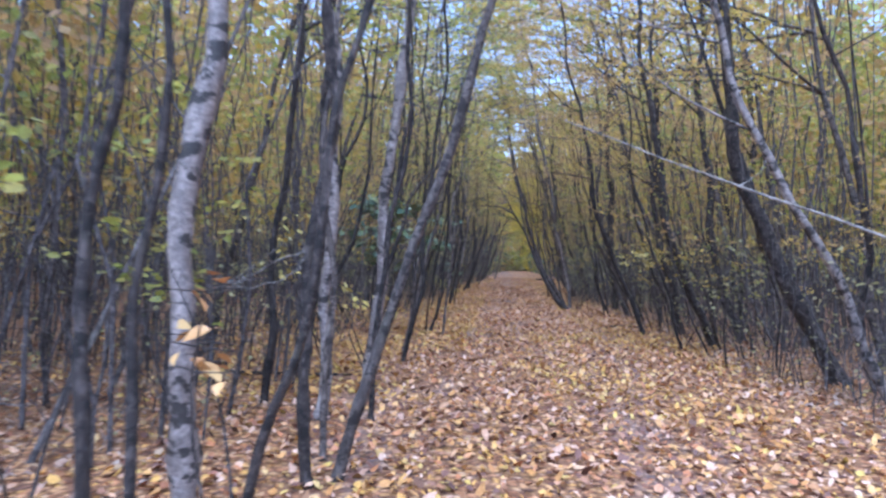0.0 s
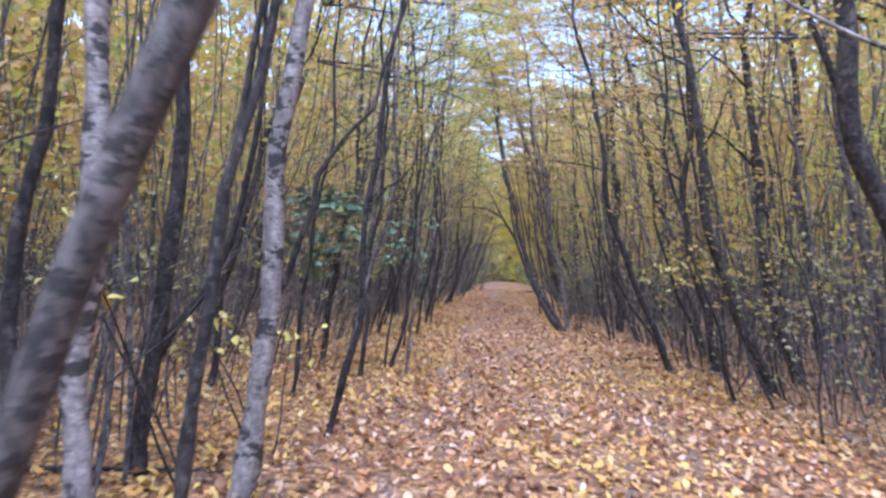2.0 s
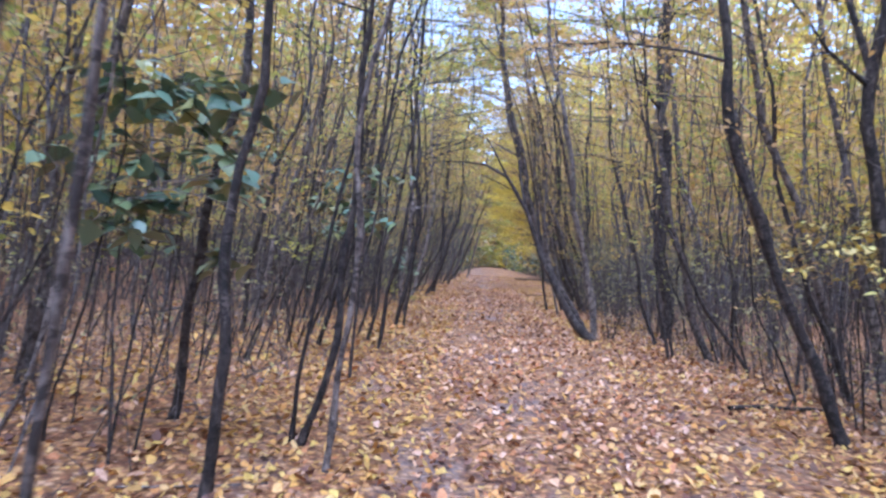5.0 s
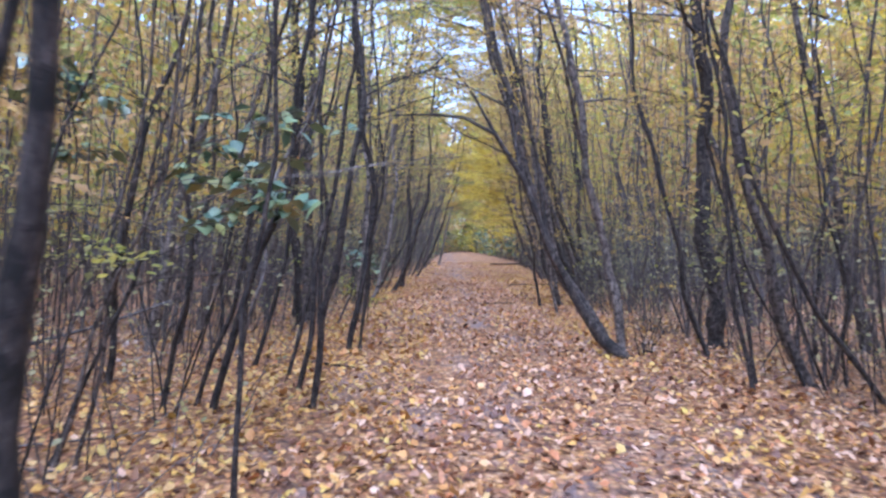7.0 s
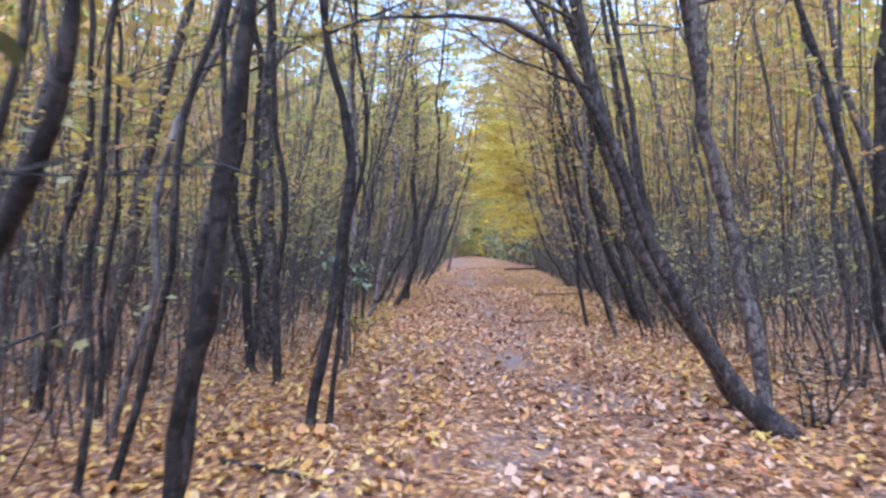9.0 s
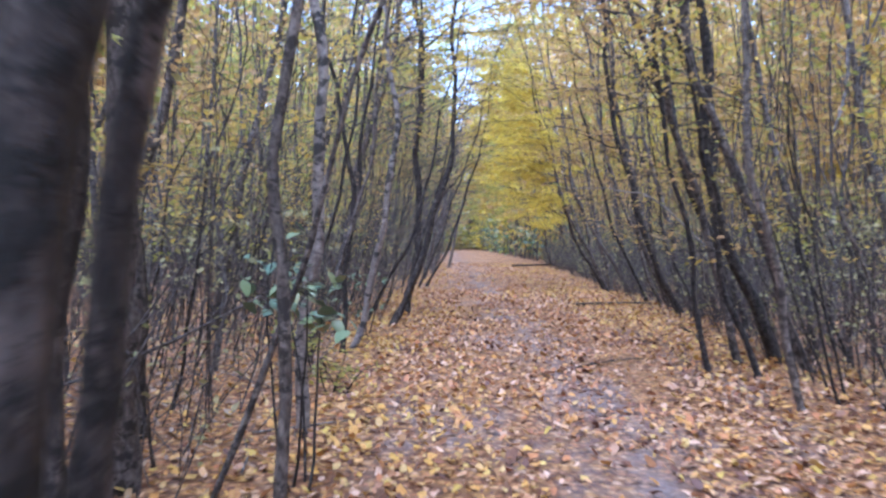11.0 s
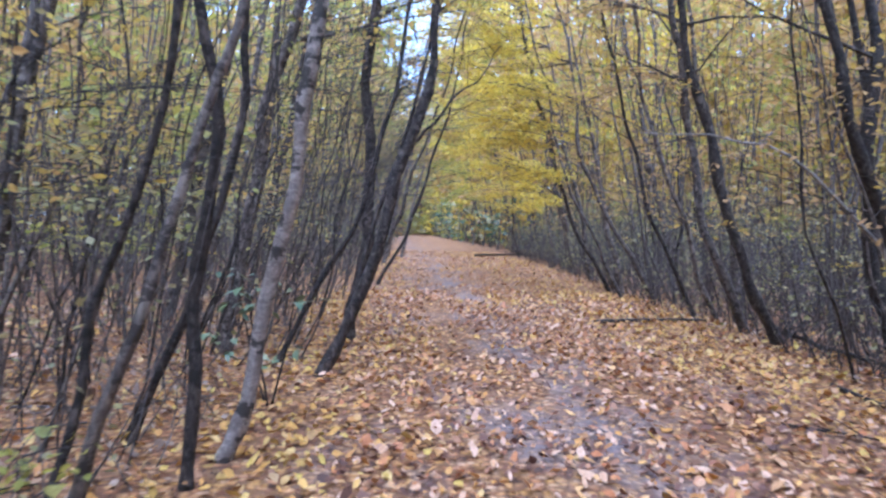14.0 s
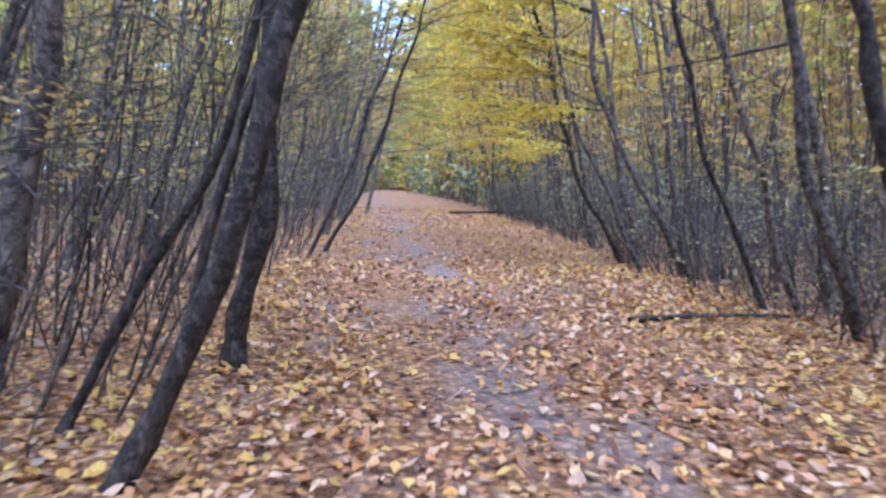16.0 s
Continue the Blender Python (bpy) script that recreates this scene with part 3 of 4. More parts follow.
edge_tree(4.52, 44.25, 0.055, -1.0, -1.8, "grey", "LEMON")
edge_tree(4.05, 45.20, 0.045, -0.8, -1.6, "grey", "LEMON")
edge_tree(4.20, 46.60, 0.060, -0.8, -1.6, "dark", "LEMON", leaves=1500, low=0.2)


def edge_saplings(west, y0, y1, n, seed, back=0.15, leaves=130, barks=("dark", "dark", "grey")):
    """The slim shoots that crowd the verge between the larger trees."""
    rng = random.Random(seed)
    for _ in range(n):
        y = rng.uniform(y0, y1)
        w, e = verge(y)
        x = w - back - rng.random() * 1.3 if west else e + 0.25 + rng.random() * 1.3
        if any((x - p) ** 2 + (y - q) ** 2 < 0.012 for p, q in taken):
            continue
        a = rng.uniform(0.2, 0.65) * (1 if west else -1)
        edge_tree(x, y, rng.uniform(0.01, 0.022), a, a * rng.uniform(1.6, 2.3), rng.choice(barks), rng.choice(("YELLOW", "OCHRE", "GREEN")),
                  h=rng.uniform(4, 8), ay=rng.gauss(0, 0.12), limbs=6, leaves=leaves, low=0.2, wobble=0.08)


edge_saplings(True, 37.5, 53.0, 34, 1)
edge_saplings(True, 40.0, 62.0, 44, 6, 0.1, 40, ("grey", "grey", "dark"))
edge_saplings(True, 33.0, 44.0, 22, 7, 0.9, 50, ("grey", "dark"))
edge_saplings(True, 30.0, 37.5, 16, 5, 1.3)
edge_saplings(True, 12.5, 26.0, 14, 2, 1.1)
edge_saplings(False, 11.0, 24.0, 18, 3)
edge_saplings(False, 25.5, 53.0, 38, 4, barks=("grey", "dark", "grey"))


def bare_branch(tree, pts, r, bark, twigs=4):
    """A leafless branch of a tree, given in the tree's own metres."""
    rng = random.Random(int(r * 10000) + len(tree.children))
    verts, faces = [], []
    pts = [min(STEMS[tree], key=lambda p: abs(p[2] - pts[0][2]))] + pts[1:]
    fine = [at_fraction(pts, i / 11) + Vector((rng.gauss(0, 0.015), rng.gauss(0, 0.015), rng.gauss(0, 0.015))) for i in range(12)]
    tube(verts, faces, fine, [r * (1 - 0.07 * i) for i in range(12)], 6)
    for _ in range(twigs):
        tw = limb_line(rng, at_fraction(fine, rng.uniform(0.4, 1)), (rng.gauss(0, 0.6), rng.gauss(0, 0.6), rng.gauss(0.4, 0.3)), rng.uniform(0.2, 0.6), 3, 0, 0, 0.15)
        tube(verts, faces, tw, [0.005, 0.004, 0.003, 0.002], 3)
    part("branch", mesh_of("branch", verts, faces, BARKS[bark]), tree, "bare branch")


snag = edge_tree(4.75, 5.95, 0.05, -0.1, -0.3, "grey", "OCHRE")
bare_branch(snag, [(-0.1, 0, 1.2), (-0.9, -0.1, 1.62), (-2.0, -0.2, 1.98), (-3.2, -0.2, 2.36), (-4.3, -0.2, 2.75)], 0.02, "peeled")
bare_branch(bent, [(0.33, 0, 2.25), (0.5, -0.05, 2.42), (0.75, -0.1, 2.62), (0.92, -0.1, 2.95)], 0.014, "dark")
bare_branch(bent, [(0.1, 0, 1.2), (0.06, -0.05, 1.6), (0.03, -0.09, 1.95), (0.0, -0.1, 2.12)], 0.008, "grey", 2)
part("dead_leaf", leaf_mesh("dead_leaf", [(0.0, -0.1, 2.12), (0.02, -0.09, 2.14), (0.01, -0.11, 2.1), (0.05, -0.1, 2.13)], [0.12, 0.1, 0.09, 0.08], DEAD, 58, 1.1, 0.36, True), bent, "curled brown dead leaf")
bare_branch(curved, [(0.05, 0, 0.85), (0.2, 0, 1.05), (0.6, 0, 1.6), (0.77, 0, 2.36), (0.81, 0, 2.9), (0.8, 0, 3.6), (0.9, 0, 5.0)], 0.04, "dark", 5)
bare_branch(split_birch, [(0.15, 0, 1.35), (0.35, 0, 1.83), (0.46, 0, 2.35), (0.73, 0, 2.69), (0.9, 0, 3.12), (1.25, 0, 4.4)], 0.03, "dark", 6)
bare_branch(twiggy, [(0, 0, 1.62), (-0.16, -0.12, 1.54), (-0.43, -0.15, 1.38), (-0.72, -0.2, 1.27)], 0.009, "peeled", 3)
bare_branch(twiggy, [(0, 0, 1.48), (-0.1, -0.1, 1.43), (-0.41, -0.15, 1.34), (-0.62, -0.18, 1.3)], 0.008, "peeled", 2)
bare_branch(slanted, [(0.86, 0, 2.3), (1.0, 0, 2.48), (1.27, 0, 2.81), (1.59, 0.05, 3.1), (1.82, 0.05, 3.45)], 0.022, "dark", 5)
bare_branch(hooked, [(-0.3, 0, 1.0), (-0.75, 0, 1.45), (-1.3, 0, 2.0), (-1.8, 0.05, 2.38), (-2.4, 0.05, 2.46), (-3.2, 0.1, 2.5)], 0.028, "peeled")


def bowed_tree():
    """The tree whose stem leaves the ground almost level, bows up and arches over the track."""
    x, y = 2.2, 24.25
    taken.append((x, y))
    rng = random.Random(12)
    root = new("tree")
    root.location = (x, y, height(x, y))
    verts, faces = [], []
    line = [(0.12, 0, -0.1), (0, 0, 0.03), (-0.3, 0.05, 0.3), (-0.62, 0.08, 0.8), (-1.05, 0.1, 1.6), (-1.42, 0.1, 2.55), (-1.85, 0.0, 3.2), (-2.3, -0.1, 3.42)]
    tube(verts, faces, line, [0.14, 0.12, 0.09, 0.07, 0.055, 0.045, 0.035, 0.025], 9, 0.06, rng)
    part("trunk", mesh_of("trunk", verts, faces, BARK), root)
    spots = []
    for start, heading, length, r in (((-2.3, -0.1, 3.42), (-1, -0.1, 0.1), 1.5, 0.025), ((-1.85, 0, 3.2), (-0.5, 0.2, 1), 2.2, 0.025), ((-1.42, 0.1, 2.55), (-0.15, 0.1, 1), 4.5, 0.04),
                                      ((-1.05, 0.1, 1.6), (0.05, 0.2, 1), 4.0, 0.035), ((-1.6, 0, 2.9), (-1, 0.1, 0.35), 1.6, 0.015)):
        verts, faces = [], []
        pts = limb_line(rng, start, heading, length, 7, 0.01, 0.05, 0.09)
        tube(verts, faces, pts, [r * (1 - 0.85 * i / 7) for i in range(8)], 6)
        for _ in range(7):
            tw = limb_line(rng, at_fraction(pts, rng.uniform(0.3, 1)), (rng.gauss(-0.3, 0.7), rng.gauss(0, 0.7), rng.gauss(0.3, 0.3)), rng.uniform(0.3, 0.9), 3, 0, 0.1, 0.15)
            tube(verts, faces, tw, [0.006, 0.005, 0.003, 0.002], 3)
            spots += [at_fraction(tw, rng.random()) for _ in range(4)]
        part("branch", mesh_of("branch", verts, faces, BARK), root)
    put = [tuple(rng.choice(spots) + Vector((rng.gauss(0, 0.12), rng.gauss(0, 0.12), rng.gauss(0, 0.05)))) for _ in range(420)]
    part("crown", leaf_mesh("crown", put, [rng.uniform(0.05, 0.09) for _ in put], YELLOW, 3), root)
    tagged(root, "bowed dark tree arching low over the leafy track", "tree", RIGHT)


bowed_tree()


def broad_leaf(rng, mat):
    """One leaf a metre long with a folded midrib, a drooping tip and a stalk; it is scaled where it hangs."""
    verts, faces = [], []
    droop, fold = rng.uniform(0.1, 0.35), rng.uniform(0.05, 0.16)
    for u, w in ((0.0, 0.03), (0.16, 0.24), (0.4, 0.34), (0.66, 0.26), (0.86, 0.12), (1.0, 0.01)):
        z = -droop * u * u
        side = w * rng.uniform(0.88, 1.12)
        verts += [(u, -side, z + fold * side * 2.5), (u, 0, z), (u, w, z + fold * w * 2.5)]
    for k in range(5):
        a = k * 3
        faces += [(a, a + 1, a + 4, a + 3), (a + 1, a + 2, a + 5, a + 4)]
    verts += [(-0.3, 0.012, 0.03), (-0.3, -0.012, 0.03)]
    faces.append((0, 2, 18, 19))
    return mesh_of("leaf", verts, faces, mat)


LEAF_RNG = random.Random(404)
BROAD = {key: [broad_leaf(LEAF_RNG, mat) for _ in range(7)] for key, mat in (("BUSH", SINGLE_GREEN), ("LEMON", SINGLE_YELLOW), ("OCHRE", SINGLE_ORANGE))}


def hang_leaves(root, put, size, shapes, rng):
    for p in put:
        a = rng.uniform(0, 6.28)
        ob = part("leaf", rng.choice(shapes), root)
        ob.matrix_basis = Matrix.Translation(p) @ Euler((rng.gauss(0, 0.4), rng.gauss(0.2, 0.35), a)).to_matrix().to_4x4() @ Matrix.Scale(size * rng.uniform(0.7, 1.3), 4)


def leafy_shrub(x, y, lo, hi, spread_m, stems, leaves, size, foliage, label, seed, lean=(0, 0)):
    """A low shrub or sapling: thin stems, twigs and a loose cloud of leaves held out in layers."""
    rng = random.Random(seed)
    root = new("shrub")
    root.location = (x, y, height(x, y))
    spots = []
    for k in range(stems):
        verts, faces = [], []
        an = rng.uniform(0, 6.28)
        pts = limb_line(rng, (rng.gauss(0, 0.06), rng.gauss(0, 0.06), -0.05), (math.cos(an) * 0.35 + lean[0], math.sin(an) * 0.35 + lean[1], 1), hi * rng.uniform(0.75, 1.05), 6, 0.0, 0.02, 0.1)
        tube(verts, faces, pts, [0.012 * (1 - 0.12 * i) for i in range(7)], 5)
        for _ in range(9):
            s = rng.uniform(lo / hi, 1)
            an = rng.uniform(0, 6.28)
            tw = limb_line(rng, at_fraction(pts, s), (math.cos(an), math.sin(an), rng.uniform(0, 0.4)), spread_m * rng.uniform(0.4, 1), 3, 0, 0.15, 0.12)
            tube(verts, faces, tw, [0.005, 0.004, 0.003, 0.002], 3)
            spots += [at_fraction(tw, rng.uniform(0.2, 1)) for _ in range(5)]
        part("stem", mesh_of("stem", verts, faces, BARK), root)
    put = [tuple(rng.choice(spots) + Vector((rng.gauss(0, size * 0.6), rng.gauss(0, size * 0.6), rng.gauss(0, size * 0.25)))) for _ in range(leaves)]
    shapes = BROAD["BUSH"] if foliage is BUSH else BROAD["LEMON"] if foliage is LEMON else BROAD["OCHRE"] if foliage is OCHRE else None
    if shapes:
        hang_leaves(root, put[:300], size, shapes, rng)
    else:
        part("foliage", leaf_mesh("shrub_foliage", put, [size * rng.uniform(0.7, 1.3) for _ in put], foliage, seed, 0.5, 0.36, True), root)
    return tagged(root, label, "shrub")


leafy_shrub(-1.96, 28.3, 1.24, 1.74, 0.25, 4, 80, 0.105, BUSH, "low shrub with broad glossy blue-green leaves", 1)
leafy_shrub(-2.9, 20.5, 2.5, 3.6, 0.75, 3, 300, 0.15, BUSH, "thin shrub holding out layers of broad green leaves", 2, (0.07, 0))
leafy_shrub(-2.5, 3.7, 2.45, 3.1, 0.34, 2, 80, 0.09, GREEN, "thin sapling with fresh green leaves", 13)
leafy_shrub(-2.6, 14.6, 1.7, 3.2, 1.0, 3, 380, 0.19, BUSH, "thin sapling with broad green leaves", 3)
leafy_shrub(-1.75, 9.6, 1.0, 1.4, 0.6, 3, 60, 0.09, LEMON, "small sapling with pale yellow leaves", 4)
leafy_shrub(-2.1, 8.9, 1.5, 2.4, 0.5, 2, 70, 0.09, LEMON, "thin sapling with yellow leaves", 5)
leafy_shrub(-2.3, 35.7, 0.5, 1.7, 0.5, 3, 60, 0.1, BUSH, "low shrub with broad green leaves", 6)
leafy_shrub(-1.15, 3.1, 1.2, 2.0, 0.3, 2, 16, 0.11, OCHRE, "thin sapling with a few orange leaves", 12)
leafy_shrub(-2.4, 5.2, 1.4, 3.0, 0.7, 3, 190, 0.1, GREEN, "sapling with green and yellow leaves", 7)
leafy_shrub(3.75, 17.3, 2.1, 2.6, 0.9, 3, 200, 0.08, LEMON, "sapling with flat layers of yellow leaves", 8, (-0.1, 0))
leafy_shrub(3.6, 14.4, 1.7, 2.4, 0.8, 3, 170, 0.07, YELLOW, "sapling with flat layers of yellow leaves", 9)
leafy_shrub(-2.6, 32.2, 0.3, 0.9, 0.4, 4, 160, 0.07, GREEN, "low green undergrowth beside the track", 10)
leafy_shrub(-2.1, 31.2, 0.15, 0.5, 0.35, 4, 130, 0.06, GREEN, "low green undergrowth beside the track", 11)
leafy_shrub(2.62, 24.5, 0.1, 0.75, 0.3, 8, 70, 0.06, DULL, "dead brown twiggy clump at the foot of a bowed tree", 18)

leafy_shrub(-4.4, 38.4, 1.3, 4.4, 0.9, 4, 420, 0.09, GREEN, "tall sapling with pale green leaves among the stems", 14)
leafy_shrub(-5.4, 40.6, 1.0, 5.2, 1.1, 4, 460, 0.1, GREEN, "tall sapling with pale green leaves among the stems", 15)
leafy_shrub(-4.0, 36.3, 1.4, 3.8, 0.7, 3, 240, 0.08, GREEN, "slim sapling with pale green leaves", 16)
leafy_shrub(-3.9, 42.6, 1.2, 4.6, 0.9, 3, 360, 0.09, YELLOW, "slim sapling with yellow-green leaves", 17)


def leaning_pole(a, b, r, label, seed):
    """A dead pole, one end on the ground and the other propped on a trunk."""
    rng = random.Random(seed)
    verts, faces = [], []
    pts = [Vector(a).lerp(Vector(b), i / 8) + Vector((0, 0, -0.12 * math.sin(i / 8 * 3.14))) * (i > 0) + Vector((0, rng.gauss(0, 0.02), 0)) for i in range(9)]
    tube(verts, faces, [tuple(p) for p in pts], [r * (1 - 0.06 * i) for i in range(9)], 6, 0.1, rng)
    for _ in range(4):
        tw = limb_line(rng, at_fraction(pts, rng.uniform(0.3, 0.9)), (rng.gauss(0.4, 0.6), rng.gauss(0, 0.6), 0.5), rng.uniform(0.2, 0.6), 3, 0, 0, 0.1)
        tube(verts, faces, tw, [0.006, 0.005, 0.004, 0.002], 3)
    return tagged(new("dead_pole", mesh_of("dead_pole", verts, faces, HAZY_WEATHERED)), label, "branch")


leaning_pole((-7.0, 23.2, -0.02), (-3.72, 24.75, 1.0), 0.03, "dead grey pole propped against a slender tree", 1)
leaning_pole((-5.4, 30.4, -0.02), (-2.15, 29.68, 1.35), 0.02, "dead grey pole propped against a birch", 2)


def fallen_stick(a, b, r, label, seed, curve=0.08):
    rng = random.Random(seed)
    verts, faces = [], []
    A, B = Vector((*a, 0)), Vector((*b, 0))
    pts = []
    for i in range(7):
        p = A.lerp(B, i / 6)
        z = height(p.x, p.y) + r * 0.8 + 0.02
        side = Vector((-(B - A).y, (B - A).x, 0)).normalized() * curve * math.sin(i / 6 * 3.1) * rng.uniform(0.6, 1.2)
        pts.append((p.x + side.x, p.y + side.y, z))
    tube(verts, faces, pts, [r * (1 - 0.07 * i) for i in range(7)], 7, 0.12, rng)
    for _ in range(3):
        tw = limb_line(rng, at_fraction(pts, rng.uniform(0.3, 0.9)), (rng.gauss(0, 1), rng.gauss(0, 1), 0.25), rng.uniform(0.2, 0.5), 3, 0, 0.1, 0.1)
        tube(verts, faces, tw, [r * 0.35, r * 0.3, r * 0.2, r * 0.1], 4)
    return tagged(new("fallen_branch", mesh_of("fallen_branch", verts, faces, BARK)), label, "branch")


fallen_stick((2.1, 40.75), (4.05, 40.9), 0.035, "long dead branch lying on leaves at the track's edge", 1)
fallen_stick((4.9, 40.4), (4.35, 36.9), 0.045, "dark curved branch lying among the trees at the verge", 7, -0.35)
fallen_stick((3.05, 64.2), (6.3, 66.0), 0.07, "fallen pole lying at the far bend of the track", 2)
fallen_stick((3.2, 36.25), (2.95, 34.8), 0.025, "thin dead branch lying on fallen leaves", 3)
fallen_stick((-2.2, 23.45), (-1.4, 23.0), 0.02, "thin dead branch lying on fallen leaves", 4)
fallen_stick((0.4, 32.3), (1.7, 33.2), 0.014, "thin dead branch lying on fallen leaves", 5)
fallen_stick((2.7, 17.9), (3.9, 18.1), 0.028, "dead branch lying among the tree bases", 6)
fallen_stick((-3.4, 8.8), (-1.9, 9.1), 0.025, "dead branch lying on fallen leaves", 7)
fallen_stick((1.9, 34.9), (2.6, 34.3), 0.014, "thin dead branch lying on fallen leaves", 8)


# ---- the stand behind: copies of a few grown kinds ----
def kinds():
    made = []
    for i in range(14):
        leaf = ("YELLOW", "GREEN", "OCHRE", "YELLOW", "OCHRE")[i % 5]
        rng = random.Random(900 + i)
        a = rng.uniform(0.1, 0.5)
        t = grow(400 + i, h=rng.uniform(7.5, 10), r=rng.uniform(0.016, 0.04), wobble=0.1, low_off=(a, 0), high_off=(a * rng.uniform(1.6, 2.4), 0), limbs=8, low=0.28, reach=1.9,
                 leaves=560, size=0.085, bark=(HAZY_WEATHERED, BARK, HAZY_WEATHERED)[i % 3], foliage=LEAVES[leaf], forks=i % 3,
                 label="slender leaning woodland tree with sparse %s leaves" % LEAF_WORDS[leaf], group="slender trees of the stand")
        made.append(t)
    return made


KINDS = kinds()


def stand():
    rng = random.Random(77)
    count, first = 0, set()
    while count < 48:
        west = rng.random() < 0.5
        y = rng.uniform(4, 66)
        near = rng.random() ** 1.5
        w, e = verge(y)
        back = 1.3 if y < 44 else 0.2
        x = w - back - near * 6 if west else e + back + near * 6
        if any((x - p) ** 2 + (y - q) ** 2 < 0.16 for p, q in taken) or (y < 9 and not west and x < 5) or (y < 12 and west and near < 0.2):
            continue
        k = rng.randrange(len(KINDS))
        m = pose(x, y, height(x, y), rng.gauss(0, 3), rng.gauss(0, 4) - 8 * min(1, near * 1.5), rng.gauss(0, 25) + (0 if west else 180))
        m = m @ Matrix.Scale(rng.uniform(0.8, 1.25), 4)
        taken.append((x, y))
        if k not in first:
            KINDS[k].matrix_basis = m
            first.add(k)
        else:
            copy_thing(KINDS[k], m)
        count += 1


stand()


# ---- the woods beyond: countless poles, saplings and their leaves ----
def deep_woods():
    rng = random.Random(31)
    nr = np.random.default_rng(8)
    verts, faces = [], []
    spots = {"YELLOW": [], "LEMON": [], "OCHRE": [], "GREEN": [], "BUSH": [], "PALE": []}

    def pole(x, y, r, h, lean, leaf, clumps, low, twigs=0, fan=(0, 0)):
        a = rng.gauss(lean, 0.14) * (1 if x < 0.8 else -1) + fan[0]
        b = rng.gauss(0, 0.1) + fan[1]
        line = [(x + p, y + q, z) for p, q, z in stem_line(rng, h, (a, b), (a * 1.9, b * 1.9), 0.12, 7)]
        line[0] = (x, y, -0.1)
        tube(verts, faces, line, [r * (1 - 0.12 * i) for i in range(8)], 4 if r < 0.05 else 3)
        for _ in range(clumps):
            c = at_fraction(line, rng.uniform(low, 1.0) ** 0.74)
            spots[leaf].append((c[0] + rng.gauss(0, 0.8), c[1] + rng.gauss(0, 0.8), max(0.4, c[2] + rng.gauss(0, 0.4))))
        for _ in range(twigs):
            c = at_fraction(line, rng.uniform(0.15, 0.7))
            an = rng.uniform(0, 6.28)
            tw = limb_line(rng, c, (math.cos(an), math.sin(an), rng.uniform(0.3, 1.2)), rng.uniform(0.5, 1.8), 2, 0, 0, 0.2)
            tube(verts, faces, tw, [r * 0.35, r * 0.25, r * 0.1], 3)

    def pick(x, y):
        v = rng.random() + 0.35 * noise.noise((x * 0.08, y * 0.08, 7))
        if x > 0.8 and y > 26:
            return "OCHRE" if v < 0.25 else ("YELLOW" if v < 0.6 else ("LEMON" if v < 0.78 else "GREEN"))
        if x > 0.8:
            return "OCHRE" if v < 0.36 else ("YELLOW" if v < 0.72 else "GREEN")
        if y < 22:
            return "YELLOW" if v < 0.3 else ("GREEN" if v < 0.78 else "OCHRE")
        return "YELLOW" if v < 0.35 else ("GREEN" if v < 0.66 else "OCHRE")

    for _ in range(430):
        y = rng.uniform(2, 74)
        d = rng.random() ** 1.15
        w, e = verge(y)
        x = w - 1.1 - d * 15 if rng.random() < 0.5 else e + 1.0 + d * 15
        if any((x - p) ** 2 + (y - q) ** 2 < 0.2 for p, q in taken):
            continue
        leaf = pick(x, y)
        n = rng.choice((1, 1, 2, 3, 4, 5))
        big = rng.uniform(0.75, 1.25)
        for k in range(n):
            an = rng.uniform(0, 6.28)
            out = rng.uniform(0.1, 0.5) if n > 1 else 0.05
            tall = rng.uniform(9, 16) if y < 42 else rng.uniform(11, 18)
            pole(x + 0.12 * math.cos(an), y + 0.12 * math.sin(an), big * rng.uniform(0.011, 0.032 + 0.012 * d), tall, 0.12 * (1 - d), leaf, (13 if y > 30 else 18) if x < 0 else 19, 0.26, 4,
                 (out * math.cos(an), out * math.sin(an)))
    for _ in range(520):
        y = rng.uniform(0, 84)
        d = rng.uniform(9, 28)
        x = -2 - d if rng.random() < 0.5 else 3.5 + d
        pole(x, y, rng.uniform(0.03, 0.07), rng.uniform(10, 17), 0, pick(x, y), 19, 0.14, 2)
    for _ in range(290):
        y = rng.uniform(-4, 100)
        d = rng.uniform(26, 42)
        x = -2 - d if rng.random() < 0.5 else 3.5 + d
        pole(x, y, rng.uniform(0.06, 0.13), rng.uniform(16, 24), 0, rng.choice(("OCHRE", "PALE", pick(x, y))), 46, 0.08)
    for _ in range(620):
        y = rng.uniform(0, 84)
        d = rng.uniform(9, 36)
        x = -2 - d if rng.random() < 0.5 else 3.5 + d
        pole(x, y, rng.uniform(0.022, 0.055), rng.uniform(9, 18), 0, "OCHRE", 2, 0.3, 5)
    for _ in range(360):
        y = rng.uniform(74, 150)
        w, e = verge(y)
        d = rng.random() ** 1.3 * 34
        x = w - 0.8 - d if rng.random() < 0.5 else e + 0.8 + d
        if y > 128:
            x = rng.uniform(-14, 20)
        pole(x, y, rng.uniform(0.05, 0.11), rng.uniform(14, 24), 0, pick(x, y), 40, 0.1)
    for _ in range(320):
        y = rng.uniform(-2, 84)
        d = rng.uniform(28, 44)
        x = -2 - d if rng.random() < 0.5 else 3.5 + d
        pole(x, y, rng.uniform(0.03, 0.05), rng.uniform(3.5, 6.5), 0, pick(x, y), 12, 0.05)
